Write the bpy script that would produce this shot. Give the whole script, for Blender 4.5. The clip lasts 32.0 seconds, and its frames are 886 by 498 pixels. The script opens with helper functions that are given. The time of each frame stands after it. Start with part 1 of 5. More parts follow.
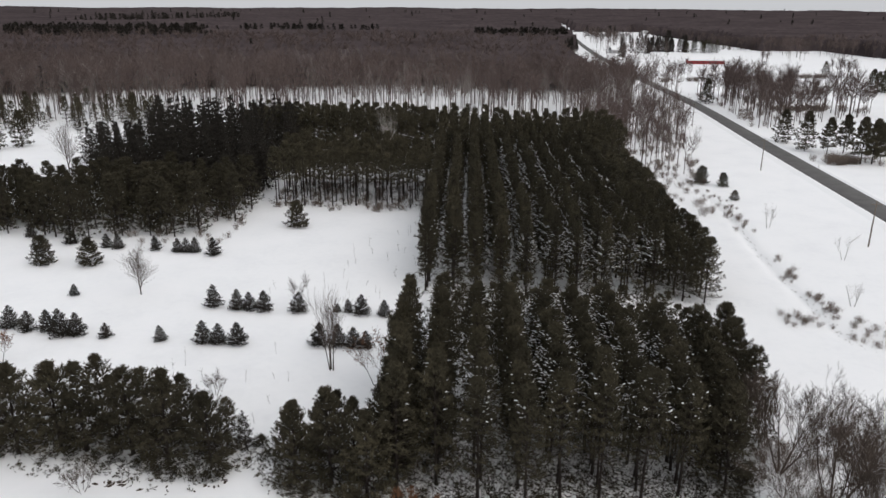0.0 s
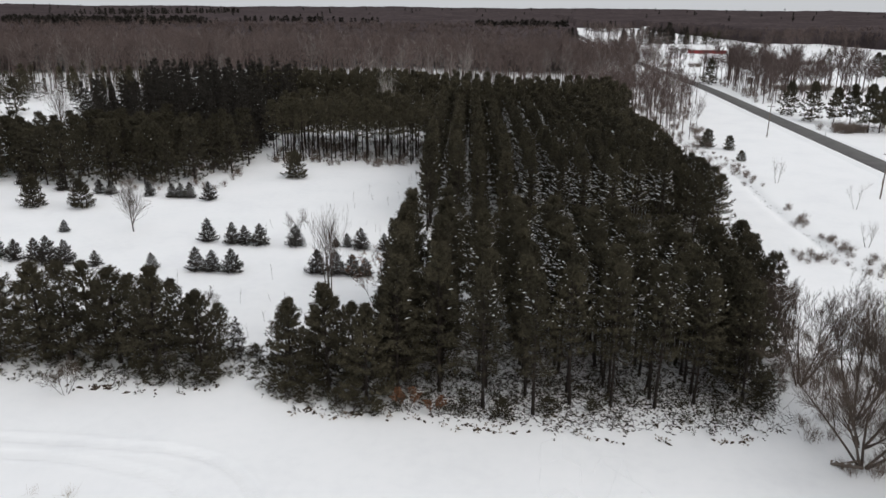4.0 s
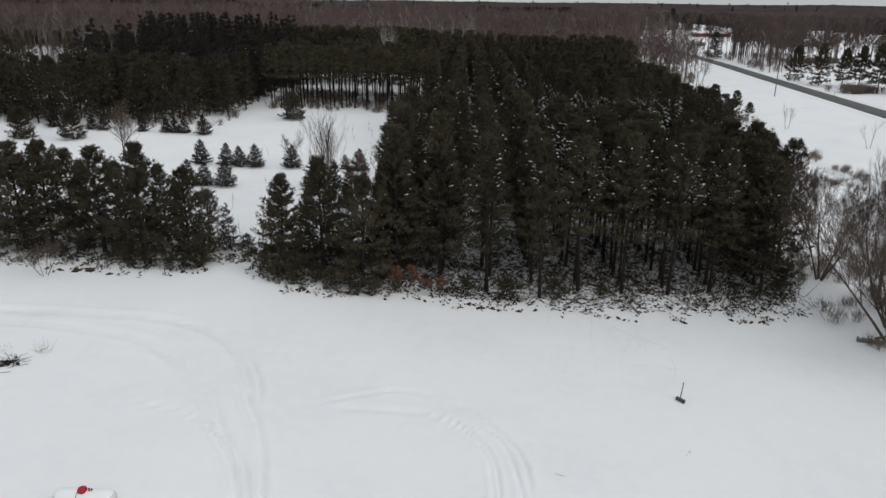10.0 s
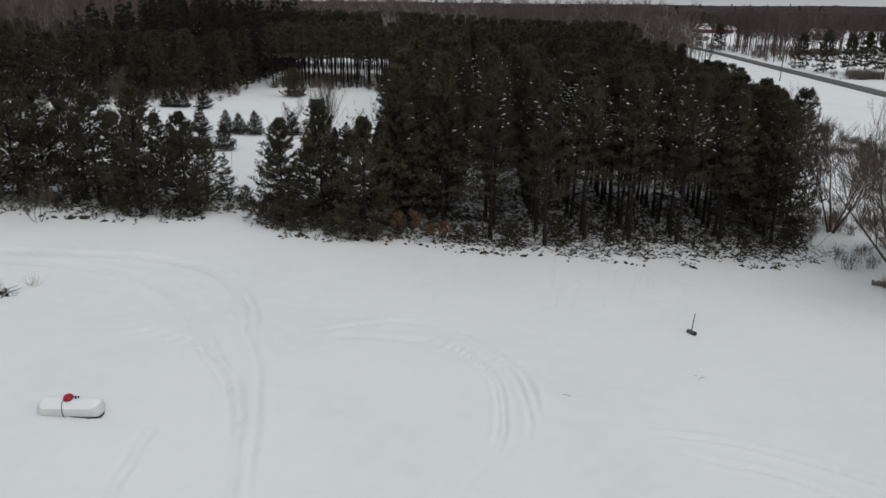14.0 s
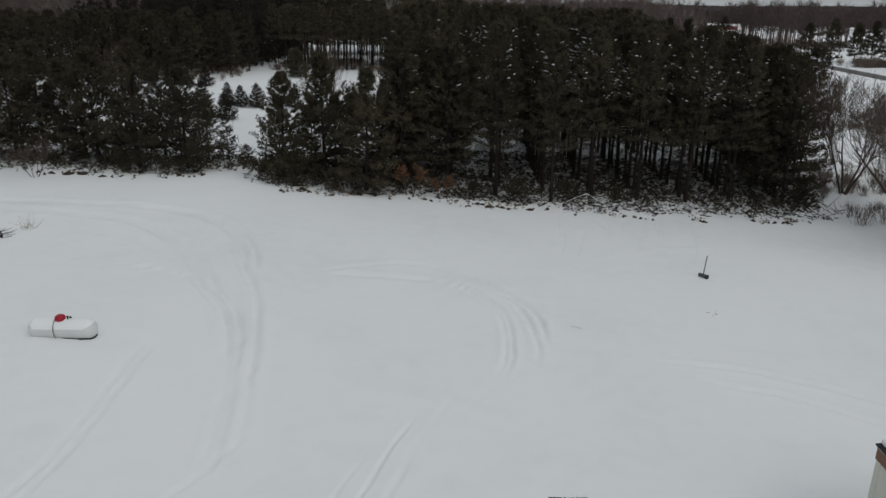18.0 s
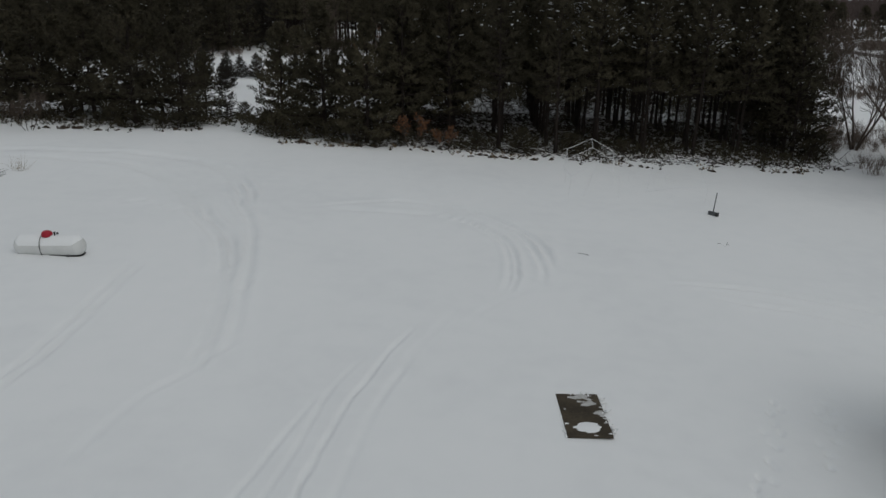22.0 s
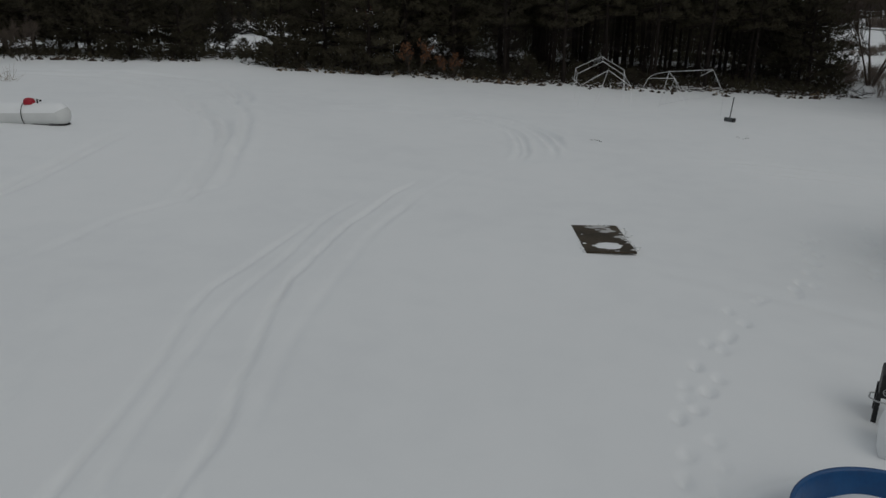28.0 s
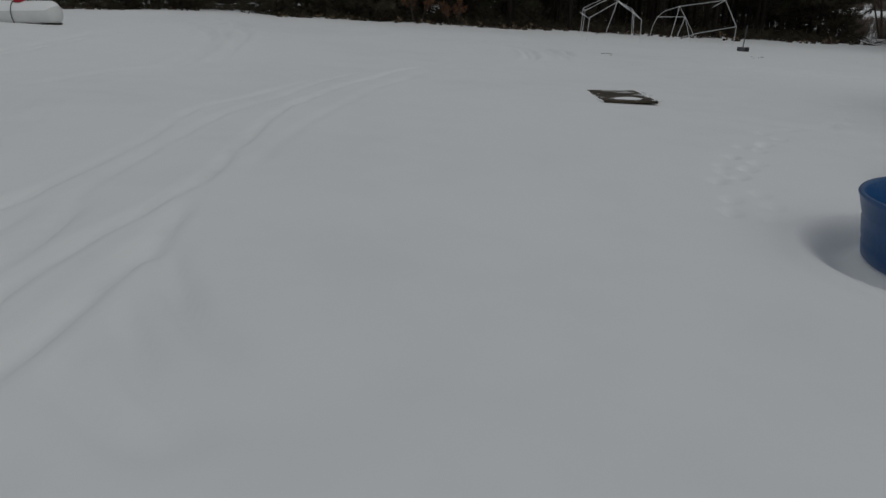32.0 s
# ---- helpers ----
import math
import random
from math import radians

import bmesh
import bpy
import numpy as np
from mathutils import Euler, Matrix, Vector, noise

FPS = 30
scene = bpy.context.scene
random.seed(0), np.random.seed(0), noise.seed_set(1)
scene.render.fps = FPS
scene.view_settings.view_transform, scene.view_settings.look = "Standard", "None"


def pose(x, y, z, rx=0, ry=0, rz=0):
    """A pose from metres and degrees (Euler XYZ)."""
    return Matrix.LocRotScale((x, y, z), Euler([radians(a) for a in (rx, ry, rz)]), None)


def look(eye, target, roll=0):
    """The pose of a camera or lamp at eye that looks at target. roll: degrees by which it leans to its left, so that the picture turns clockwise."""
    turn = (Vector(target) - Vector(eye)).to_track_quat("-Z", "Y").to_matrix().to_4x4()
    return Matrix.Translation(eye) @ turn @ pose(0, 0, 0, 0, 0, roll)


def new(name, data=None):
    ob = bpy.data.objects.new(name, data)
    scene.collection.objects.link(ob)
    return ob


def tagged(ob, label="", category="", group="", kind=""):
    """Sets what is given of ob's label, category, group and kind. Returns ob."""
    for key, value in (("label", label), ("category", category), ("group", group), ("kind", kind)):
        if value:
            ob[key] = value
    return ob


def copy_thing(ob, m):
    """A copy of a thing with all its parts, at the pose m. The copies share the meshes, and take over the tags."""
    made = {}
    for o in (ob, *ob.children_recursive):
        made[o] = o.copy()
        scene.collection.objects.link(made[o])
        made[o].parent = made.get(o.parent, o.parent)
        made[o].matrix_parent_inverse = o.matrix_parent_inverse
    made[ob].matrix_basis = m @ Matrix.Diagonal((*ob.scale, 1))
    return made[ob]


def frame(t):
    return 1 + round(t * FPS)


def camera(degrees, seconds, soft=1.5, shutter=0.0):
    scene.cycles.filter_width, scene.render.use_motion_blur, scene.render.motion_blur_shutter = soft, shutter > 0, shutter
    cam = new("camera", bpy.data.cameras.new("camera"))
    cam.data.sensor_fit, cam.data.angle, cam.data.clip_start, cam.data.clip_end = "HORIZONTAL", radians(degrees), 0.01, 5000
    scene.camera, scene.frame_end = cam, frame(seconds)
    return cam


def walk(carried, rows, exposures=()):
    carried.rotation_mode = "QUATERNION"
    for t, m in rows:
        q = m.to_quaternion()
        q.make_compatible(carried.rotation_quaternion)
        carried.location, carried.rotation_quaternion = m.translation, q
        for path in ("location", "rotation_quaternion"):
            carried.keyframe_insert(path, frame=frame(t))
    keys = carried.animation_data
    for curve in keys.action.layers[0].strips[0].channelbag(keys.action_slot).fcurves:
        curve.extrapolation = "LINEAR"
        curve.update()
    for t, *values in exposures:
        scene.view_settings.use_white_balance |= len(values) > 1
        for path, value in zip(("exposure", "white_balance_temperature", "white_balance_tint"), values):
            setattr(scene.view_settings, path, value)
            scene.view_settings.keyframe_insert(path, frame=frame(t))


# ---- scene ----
cam = camera(62.4, 32.0)
PATH = [
    (0, (0.477, -2.202, 44.575), (0.417, -0.304, 43.948), 0.2),
    (1, (0.217, -2.018, 41.809), (0.159, -0.118, 41.185), 0.3),
    (2, (0.146, -1.952, 39.143), (0.088, -0.053, 38.519), 0.3),
    (3, (0.023, -1.954, 36.555), (-0.035, -0.055, 35.93), 0.4),
    (3.5, (0.069, -1.955, 35.302), (0.011, -0.056, 34.678), 0.4),
    (5.5, (0.085, -1.796, 30.81), (0.028, 0.102, 30.183), 0.5),
    (6, (0.094, -1.743, 29.812), (0.037, 0.154, 29.183), 0.5),
    (7, (0.07, -1.717, 27.984), (0.014, 0.18, 27.353), 0.5),
    (8, (0.059, -1.612, 26.291), (0.001, 0.284, 25.658), 0.6),
    (9, (0.009, -1.727, 24.706), (-0.047, 0.17, 24.074), 0.7),
    (10, (0.097, -1.725, 23.235), (0.037, 0.17, 22.601), 0.6),
    (11, (0.015, -1.862, 21.881), (-0.043, 0.035, 21.25), 0.7),
    (12, (-0.037, -1.835, 20.626), (-0.096, 0.062, 19.995), 0.8),
    (13, (-0.043, -1.713, 19.508), (-0.103, 0.184, 18.877), 0.7),
    (14, (0.099, -1.744, 18.438), (0.033, 0.153, 17.809), 0.6),
    (14.5, (0.093, -1.685, 17.942), (0.025, 0.213, 17.313), 0.6),
    (16.5, (-0.149, -1.656, 16.033), (-0.215, 0.242, 15.408), 0.7),
    (17, (-0.225, -1.789, 15.654), (-0.289, 0.109, 15.026), 0.8),
    (18, (0.003, -1.735, 14.713), (-0.07, 0.162, 14.085), 0.7),
    (19, (0.127, -1.788, 13.693), (0.048, 0.11, 13.067), 0.5),
    (20, (0.112, -1.707, 12.779), (0.033, 0.19, 12.153), 0.5),
    (21, (0.092, -1.693, 11.951), (0.011, 0.203, 11.322), 0.5),
    (22, (0.1, -1.656, 11.114), (0.019, 0.239, 10.478), 0.5),
    (23, (0.087, -1.638, 10.244), (0.006, 0.256, 9.605), 0.4),
    (24, (0.1, -1.562, 9.414), (0.016, 0.331, 8.773), 0.4),
    (25, (0.095, -1.595, 8.564), (0.009, 0.297, 7.923), 0.5),
    (25.5, (0.038, -1.604, 8.124), (-0.048, 0.288, 7.483), 0.5),
    (27.5, (0.081, -1.629, 6.338), (-0.008, 0.264, 5.698), 0.4),
    (28, (0.049, -1.635, 5.941), (-0.04, 0.256, 5.298), 0.4),
    (29, (-0.026, -1.681, 5.058), (-0.117, 0.21, 4.414), 0.3),
    (30, (-0.075, -1.711, 4.135), (-0.168, 0.18, 3.488), 0.3),
    (31, (-0.105, -1.771, 3.212), (-0.197, 0.119, 2.564), 0.3),
    (32, (-0.093, -1.748, 2.364), (-0.186, 0.141, 1.714), 0.4),
]
EXPOSURES = [(0, 0.05, 6500, 12), (6, 0.02, 6430, 10), (9, -0.15, 6380, 9), (13, -0.38, 6340, 8), (19, -0.75, 6310, 7), (23, -1.02, 6330, 7), (28, -1.26, 6350, 7), (32, -1.39, 6360, 8)]
walk(cam, [(t, look(eye, target, roll)) for t, eye, target, roll in PATH], EXPOSURES)

# ---- sky and light: an overcast winter day ----
world = bpy.data.worlds.new("sky")
scene.world = world
world.use_nodes = True
wn, wl = world.node_tree.nodes, world.node_tree.links
wn.clear()
sky = wn.new("ShaderNodeTexSky")
sky.sky_type, sky.sun_disc = "NISHITA", False
sky.sun_elevation, sky.sun_rotation = radians(44), radians(133)
sky.dust_density, sky.air_density = 6.0, 1.0
scaled = wn.new("ShaderNodeMix")
scaled.data_type, scaled.blend_type = "RGBA", "MULTIPLY"
scaled.inputs[0].default_value = 1.0
scaled.inputs[7].default_value = (0.09, 0.09, 0.09, 1)
cloud = wn.new("ShaderNodeMix")
cloud.data_type = "RGBA"
cloud.inputs[0].default_value = 0.85
cloud.inputs[7].default_value = (0.635, 0.655, 0.675, 1)
bg = wn.new("ShaderNodeBackground")
wout = wn.new("ShaderNodeOutputWorld")
wl.new(sky.outputs[0], scaled.inputs[6])
wl.new(scaled.outputs[2], cloud.inputs[6])
where = wn.new("ShaderNodeTexCoord")
split, height = wn.new("ShaderNodeSeparateXYZ"), wn.new("ShaderNodeMapRange")
height.inputs["From Min"].default_value, height.inputs["From Max"].default_value = 0.0, 1.0
height.inputs["To Min"].default_value, height.inputs["To Max"].default_value = 1.0, 1.28
wl.new(where.outputs["Generated"], split.inputs[0])
wl.new(split.outputs["Z"], height.inputs["Value"])
wl.new(height.outputs["Result"], bg.inputs[1])
wl.new(cloud.outputs[2], bg.inputs[0])
wl.new(bg.outputs[0], wout.inputs[0])

sun_data = bpy.data.lights.new("sun", "SUN")
sun_data.energy, sun_data.angle, sun_data.color = 0.85, radians(60), (1.0, 0.97, 0.93)
sun = new("sun", sun_data)
sun.matrix_world = look((52, -28, 66), (0, 20, 0))


# ---- materials ----
def material(name, colour, rough=0.9, vary=(), scale=1.0, bump=0.0, bump_scale=8.0, per_object=0.0, metal=0.0, spec=0.3, tint=None):
    """A procedural surface: two scales of noise between the colours, fine relief, and a shift from thing to thing."""
    m = bpy.data.materials.new(name)
    m.use_nodes = True
    n, l = m.node_tree.nodes, m.node_tree.links
    b = n["Principled BSDF"]
    b.inputs["Roughness"].default_value, b.inputs["Metallic"].default_value = rough, metal
    b.inputs["Specular IOR Level"].default_value = spec
    geo = n.new("ShaderNodeNewGeometry")
    ramp = n.new("ShaderNodeValToRGB")
    cols = [colour, *vary]
    while len(ramp.color_ramp.elements) < len(cols):
        ramp.color_ramp.elements.new(0.5)
    for i, c in enumerate(cols):
        ramp.color_ramp.elements[i].position = 0.32 + 0.36 * i / max(1, len(cols) - 1)
        ramp.color_ramp.elements[i].color = (*c, 1)
    if len(cols) == 1:
        ramp.color_ramp.elements[1].color = (*(v * 1.12 for v in colour), 1)
    big, small = n.new("ShaderNodeTexNoise"), n.new("ShaderNodeTexNoise")
    for tex, s in ((big, scale), (small, scale * 9)):
        tex.inputs["Scale"].default_value = s
        tex.inputs["Detail"].default_value = 4
        l.new(geo.outputs["Position"], tex.inputs["Vector"])
    mid = n.new("ShaderNodeMath")
    mid.operation = "MULTIPLY_ADD"
    mid.inputs[1].default_value = 0.35
    l.new(small.outputs["Fac"], mid.inputs[0])
    part_big = n.new("ShaderNodeMath")
    part_big.operation = "MULTIPLY"
    part_big.inputs[1].default_value = 0.65
    l.new(big.outputs["Fac"], part_big.inputs[0])
    l.new(part_big.outputs[0], mid.inputs[2])
    l.new(mid.outputs[0], ramp.inputs["Fac"])
    out = ramp.outputs["Color"]
    if per_object:
        info, hsv, rng = n.new("ShaderNodeObjectInfo"), n.new("ShaderNodeHueSaturation"), n.new("ShaderNodeMapRange")
        rng.inputs["To Min"].default_value, rng.inputs["To Max"].default_value = 1 - per_object, 1 + per_object
        l.new(info.outputs["Random"], rng.inputs["Value"])
        l.new(rng.outputs["Result"], hsv.inputs["Value"])
        l.new(out, hsv.inputs["Color"])
        out = hsv.outputs["Color"]
    l.new(out, b.inputs["Base Color"])
    if bump:
        tex, bm = n.new("ShaderNodeTexNoise"), n.new("ShaderNodeBump")
        tex.inputs["Scale"].default_value, tex.inputs["Detail"].default_value = bump_scale, 6
        bm.inputs["Strength"].default_value, bm.inputs["Distance"].default_value = bump, 0.05
        l.new(geo.outputs["Position"], tex.inputs["Vector"])
        l.new(tex.outputs["Fac"], bm.inputs["Height"])
        l.new(bm.outputs["Normal"], b.inputs["Normal"])
    return m


SNOW = material("snow", (0.80, 0.81, 0.82), 0.75, [(0.84, 0.85, 0.855), (0.86, 0.865, 0.87)], 0.12, 0.12, 3.0, spec=0.2)
SNOW_CLUMP = material("snow_on_branches", (0.80, 0.82, 0.85), 0.8, [(0.86, 0.87, 0.88)], 3.0)
NEEDLE = material("pine_needles", (0.034, 0.0300, 0.0190), 0.8, [(0.055, 0.0480, 0.0300), (0.082, 0.071, 0.045)], 0.35, per_object=0.25, spec=0.2)
SPRUCE = material("spruce_needles", (0.026, 0.0225, 0.018), 0.75, [(0.042, 0.037, 0.030)], 0.6, per_object=0.25, spec=0.2)
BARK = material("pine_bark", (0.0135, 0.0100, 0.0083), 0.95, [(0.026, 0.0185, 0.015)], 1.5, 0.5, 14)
TWIG = material("bare_twigs", (0.074, 0.055, 0.050), 0.95, [(0.115, 0.087, 0.079)], 0.05, per_object=0.15)
TWIG_NEAR = material("bare_branches", (0.060, 0.046, 0.037), 0.95, [(0.105, 0.082, 0.067)], 2.0, 0.4, 20)
PALE = material("pale_twigs", (0.15, 0.13, 0.12), 0.95, [(0.24, 0.21, 0.195)], 0.05)
BIRCH = material("pale_bark", (0.38, 0.35, 0.32), 0.9, [(0.52, 0.49, 0.46)], 1.0)
SHRUB = material("shrub_twigs", (0.13, 0.102, 0.086), 0.95, [(0.20, 0.162, 0.138)], 0.2)
DRY = material("dry_oak_leaves", (0.13, 0.055, 0.025), 0.85, [(0.22, 0.10, 0.045)], 2.0)
GRASS = material("dry_grass", (0.15, 0.11, 0.07), 0.95, [(0.25, 0.19, 0.12)], 1.0)
LITTER = material("dark_leaf_litter", (0.030, 0.022, 0.016), 0.95, [(0.07, 0.05, 0.034)], 2.0)
ASPHALT = material("asphalt", (0.085, 0.082, 0.080), 0.9, [(0.13, 0.126, 0.122)], 0.3, 0.3, 12)
POLE = material("weathered_pole", (0.14, 0.115, 0.095), 0.9, [(0.2, 0.17, 0.145)], 3.0, 0.3, 20)
CANOPY = material("far_woods", (0.044, 0.036, 0.037), 1.0, [(0.063, 0.051, 0.052), (0.083, 0.067, 0.068)], 0.012, 0.8, 0.25, spec=0.0)
RED = material("red_barn_paint", (0.20, 0.028, 0.030), 0.7, [(0.27, 0.045, 0.045)], 0.4)
CREAM = material("cream_siding", (0.55, 0.55, 0.46), 0.6, [(0.62, 0.62, 0.54)], 1.5, 0.1, 20)
BROWN = material("brown_trim", (0.15, 0.075, 0.045), 0.6, [(0.20, 0.105, 0.065)], 2.0, 0.15, 30)
WHITE_PAINT = material("white_paint", (0.72, 0.72, 0.70), 0.5, [(0.80, 0.80, 0.78)], 2.0, 0.05, 30)
TANK_PAINT = material("tank_paint", (0.60, 0.61, 0.60), 0.55, [(0.68, 0.69, 0.68)], 2.0, 0.05, 30)
PIPE = material("white_pipe", (0.78, 0.79, 0.80), 0.6, [(0.84, 0.845, 0.85)], 4.0)
GREY_METAL = material("grey_metal", (0.075, 0.078, 0.082), 0.5, [(0.12, 0.124, 0.128)], 5.0, metal=0.4)
BLACK_STEEL = material("black_steel", (0.014, 0.014, 0.015), 0.45, [(0.026, 0.025, 0.025)], 6.0, 0.1, 40)
CHROME = material("worn_chrome", (0.45, 0.45, 0.45), 0.35, [(0.55, 0.55, 0.55)], 8.0, metal=0.9)
RED_PLASTIC = material("red_dome_paint", (0.30, 0.010, 0.024), 0.45, [(0.38, 0.02, 0.036)], 4.0)
BLUE_PLASTIC = material("blue_plastic", (0.003, 0.050, 0.165), 0.35, [(0.004, 0.075, 0.22)], 3.0, 0.06, 15, spec=0.5)
FROST = material("thin_frost", (0.30, 0.29, 0.27), 0.8, [(0.62, 0.62, 0.62)], 7.0)
PLYWOOD = material("wet_board", (0.030, 0.024, 0.016), 0.8, [(0.055, 0.043, 0.028), (0.085, 0.067, 0.045)], 1.8, 0.3, 25)
ROOF = material("dark_shingles", (0.022, 0.021, 0.021), 0.9, [(0.04, 0.038, 0.037)], 4.0, 0.3, 25)
GREY_WALL = material("grey_siding", (0.30, 0.30, 0.31), 0.8, [(0.38, 0.38, 0.38)], 0.5)


# ---- geometry helpers ----
def unit(a):
    return a / np.maximum(np.linalg.norm(a, axis=-1, keepdims=True), 1e-9)


def mesh_of(name, pieces, smooth=False):
    """A mesh from pieces of (vertices, triangles, material)."""
    verts, tris, mats, index, base = [], [], [], [], 0
    for v, t, mat in pieces:
        if len(t) == 0:
            continue
        if mat not in mats:
            mats.append(mat)
        verts.append(v)
        tris.append(t + base)
        index.append(np.full(len(t), mats.index(mat), np.int32))
        base += len(v)
    me = bpy.data.meshes.new(name)
    v, t = np.concatenate(verts).astype(np.float32), np.concatenate(tris).astype(np.int32)
    me.vertices.add(len(v))
    me.vertices.foreach_set("co", v.ravel())
    me.loops.add(t.size)
    me.loops.foreach_set("vertex_index", t.ravel())
    me.polygons.add(len(t))
    me.polygons.foreach_set("loop_start", np.arange(0, t.size, 3, dtype=np.int32))
    me.polygons.foreach_set("material_index", np.concatenate(index))
    me.polygons.foreach_set("use_smooth", np.full(len(t), smooth))
    for mat in mats:
        me.materials.append(mat)
    me.update(calc_edges=True)
    return me


def tubes(a, b, ra, rb, sides=4):
    """Tapered tubes from a to b."""
    a, b = np.asarray(a, float).reshape(-1, 3), np.asarray(b, float).reshape(-1, 3)
    ra, rb = np.broadcast_to(ra, len(a)), np.broadcast_to(rb, len(a))
    axis = unit(b - a)
    ref = np.where(np.abs(axis[:, 2:3]) > 0.9, [[1.0, 0, 0]], [[0, 0, 1.0]])
    u = unit(np.cross(axis, ref))
    w = np.cross(axis, u)
    ang = np.arange(sides) * 2 * np.pi / sides
    ring = u[:, None] * np.cos(ang)[:, None] + w[:, None] * np.sin(ang)[:, None]
    v = np.concatenate([a[:, None] + ring * ra[:, None, None], b[:, None] + ring * rb[:, None, None]], 1).reshape(-1, 3)
    i = np.arange(sides)
    j = (i + 1) % sides
    t = np.concatenate([np.stack([i, j, j + sides], 1), np.stack([i, j + sides, i + sides], 1)])
    t = (t[None] + (np.arange(len(a)) * 2 * sides)[:, None, None]).reshape(-1, 3)
    return v, t


def blades(p, d, length, width, count, spread, rng):
    """Tufts of thin pointed blades at p round the ways d."""
    n = len(p)
    way = unit(d[:, None] + spread * rng.normal(size=(n, count, 3)))
    side = unit(np.cross(way, rng.normal(size=(n, count, 3)))) * (width / 2)
    tip = p[:, None] + way * (length * rng.uniform(0.7, 1.3, (n, count, 1)))
    root = np.broadcast_to(p[:, None], way.shape)
    v = np.stack([root - side, root + side, tip], 2).reshape(-1, 3)
    return v, np.arange(len(v)).reshape(-1, 3)


def lumps(p, size, rng, flat=0.5):
    """Small uneven lumps, eight faces each."""
    o = np.array([[1, 0, 0], [0, 1, 0], [-1, 0, 0], [0, -1, 0], [0, 0, 1], [0, 0, -1]], float)
    n = len(p)
    turn = rng.uniform(0, np.pi, n)
    s = np.broadcast_to(size, n)[:, None, None] * rng.uniform(0.6, 1.4, (n, 6, 1))
    q = o[None] * s * np.array([1.7, 0.7, flat])
    c, sn = np.cos(turn)[:, None], np.sin(turn)[:, None]
    v = np.stack([q[..., 0] * c - q[..., 1] * sn, q[..., 0] * sn + q[..., 1] * c, q[..., 2]], -1) + p[:, None]
    f = np.array([[0, 1, 4], [1, 2, 4], [2, 3, 4], [3, 0, 4], [1, 0, 5], [2, 1, 5], [3, 2, 5], [0, 3, 5]])
    return v.reshape(-1, 3), (f[None] + (np.arange(n) * 6)[:, None, None]).reshape(-1, 3)


def merged(*pieces):
    """Several (vertices, triangles) as one."""
    vs, ts, base = [], [], 0
    for v, t in pieces:
        vs.append(v)
        ts.append(t + base)
        base += len(v)
    return np.concatenate(vs), np.concatenate(ts)


def spread_out(variants, spots, rng, scale=(0.85, 1.15), facing=False):
    """Copies of (vertices, triangles, material) variants at x, y, z(, scale), each turned at random, as pieces of one mesh."""
    out = {}
    pick = rng.integers(0, len(variants), len(spots))
    for n, pieces in enumerate(variants):
        here = np.asarray(spots, float)[pick == n]
        if not len(here):
            continue
        ang, s = rng.uniform(0, 2 * np.pi, len(here)), rng.uniform(*scale, len(here))
        if facing:
            ang = np.pi * rng.integers(0, 2, len(here)) + rng.normal(0, 0.15, len(here))
        if here.shape[1] > 3:
            s = s * here[:, 3]
        c, sn = np.cos(ang), np.sin(ang)
        for v, t, mat in pieces:
            x, y, z = v.T
            q = np.stack([np.outer(s * c, x) - np.outer(s * sn, y), np.outer(s * sn, x) + np.outer(s * c, y), np.outer(s, z)], -1) + here[:, None, :3]
            out.setdefault(mat, []).append((q.reshape(-1, 3), (t[None] + (np.arange(len(here)) * len(v))[:, None, None]).reshape(-1, 3)))
    return [(*merged(*ps), mat) for mat, ps in out.items()]


def part(name, me, parent, label=""):
    ob = new(name, me)
    ob.parent = parent
    return tagged(ob, label)


def thing(name, label, category, m=Matrix(), group="", kind=""):
    ob = new(name)
    ob.empty_display_size = 0.2
    ob.matrix_basis = m
    return tagged(ob, label, category, group, kind)


def solid(name, mat, build, bevel=0.0, smooth=False):
    """A mesh from a function that fills a bmesh."""
    bm = bmesh.new()
    build(bm)
    if bevel:
        bmesh.ops.bevel(bm, geom=bm.edges[:], offset=bevel, segments=2, affect="EDGES", profile=0.6)
    me = bpy.data.meshes.new(name)
    bm.to_mesh(me)
    bm.free()
    me.materials.append(mat)
    for f in me.polygons:
        f.use_smooth = smooth
    return me


def box(bm, x0, y0, z0, x1, y1, z1):
    bmesh.ops.create_cube(bm, size=1, matrix=Matrix.LocRotScale(((x0 + x1) / 2, (y0 + y1) / 2, (z0 + z1) / 2), None, (x1 - x0, y1 - y0, z1 - z0)))


# ---- the lie of the land ----
def near_line(x, y, line, ends=False):
    """The distance from points to a broken line."""
    best = np.full(np.shape(x), 1e9)
    along, run = np.zeros(np.shape(x)), 0.0
    for (ax, ay), (bx, by) in zip(line, line[1:]):
        dx, dy = bx - ax, by - ay
        length = max(math.hypot(dx, dy), 1e-6)
        k = np.clip(((x - ax) * dx + (y - ay) * dy) / length**2, 0, 1)
        d = np.hypot(x - ax - k * dx, y - ay - k * dy)
        along = np.where(d < best, run + k * length, along)
        best = np.minimum(best, d)
        run += length
    return (best, np.minimum(along, run - along)) if ends else best


def smooth_line(points, steps=6):
    """A Catmull-Rom curve through the points."""
    p = np.array([points[0], *points, points[-1]], float)
    out = []
    for a, b, c, d in zip(p, p[1:], p[2:], p[3:]):
        for k in np.arange(steps) / steps:
            out.append(0.5 * (2 * b + (c - a) * k + (2 * a - 5 * b + 4 * c - d) * k**2 + (3 * b - a - 3 * c + d) * k**3))
    return [tuple(q) for q in out] + [tuple(p[-1])]


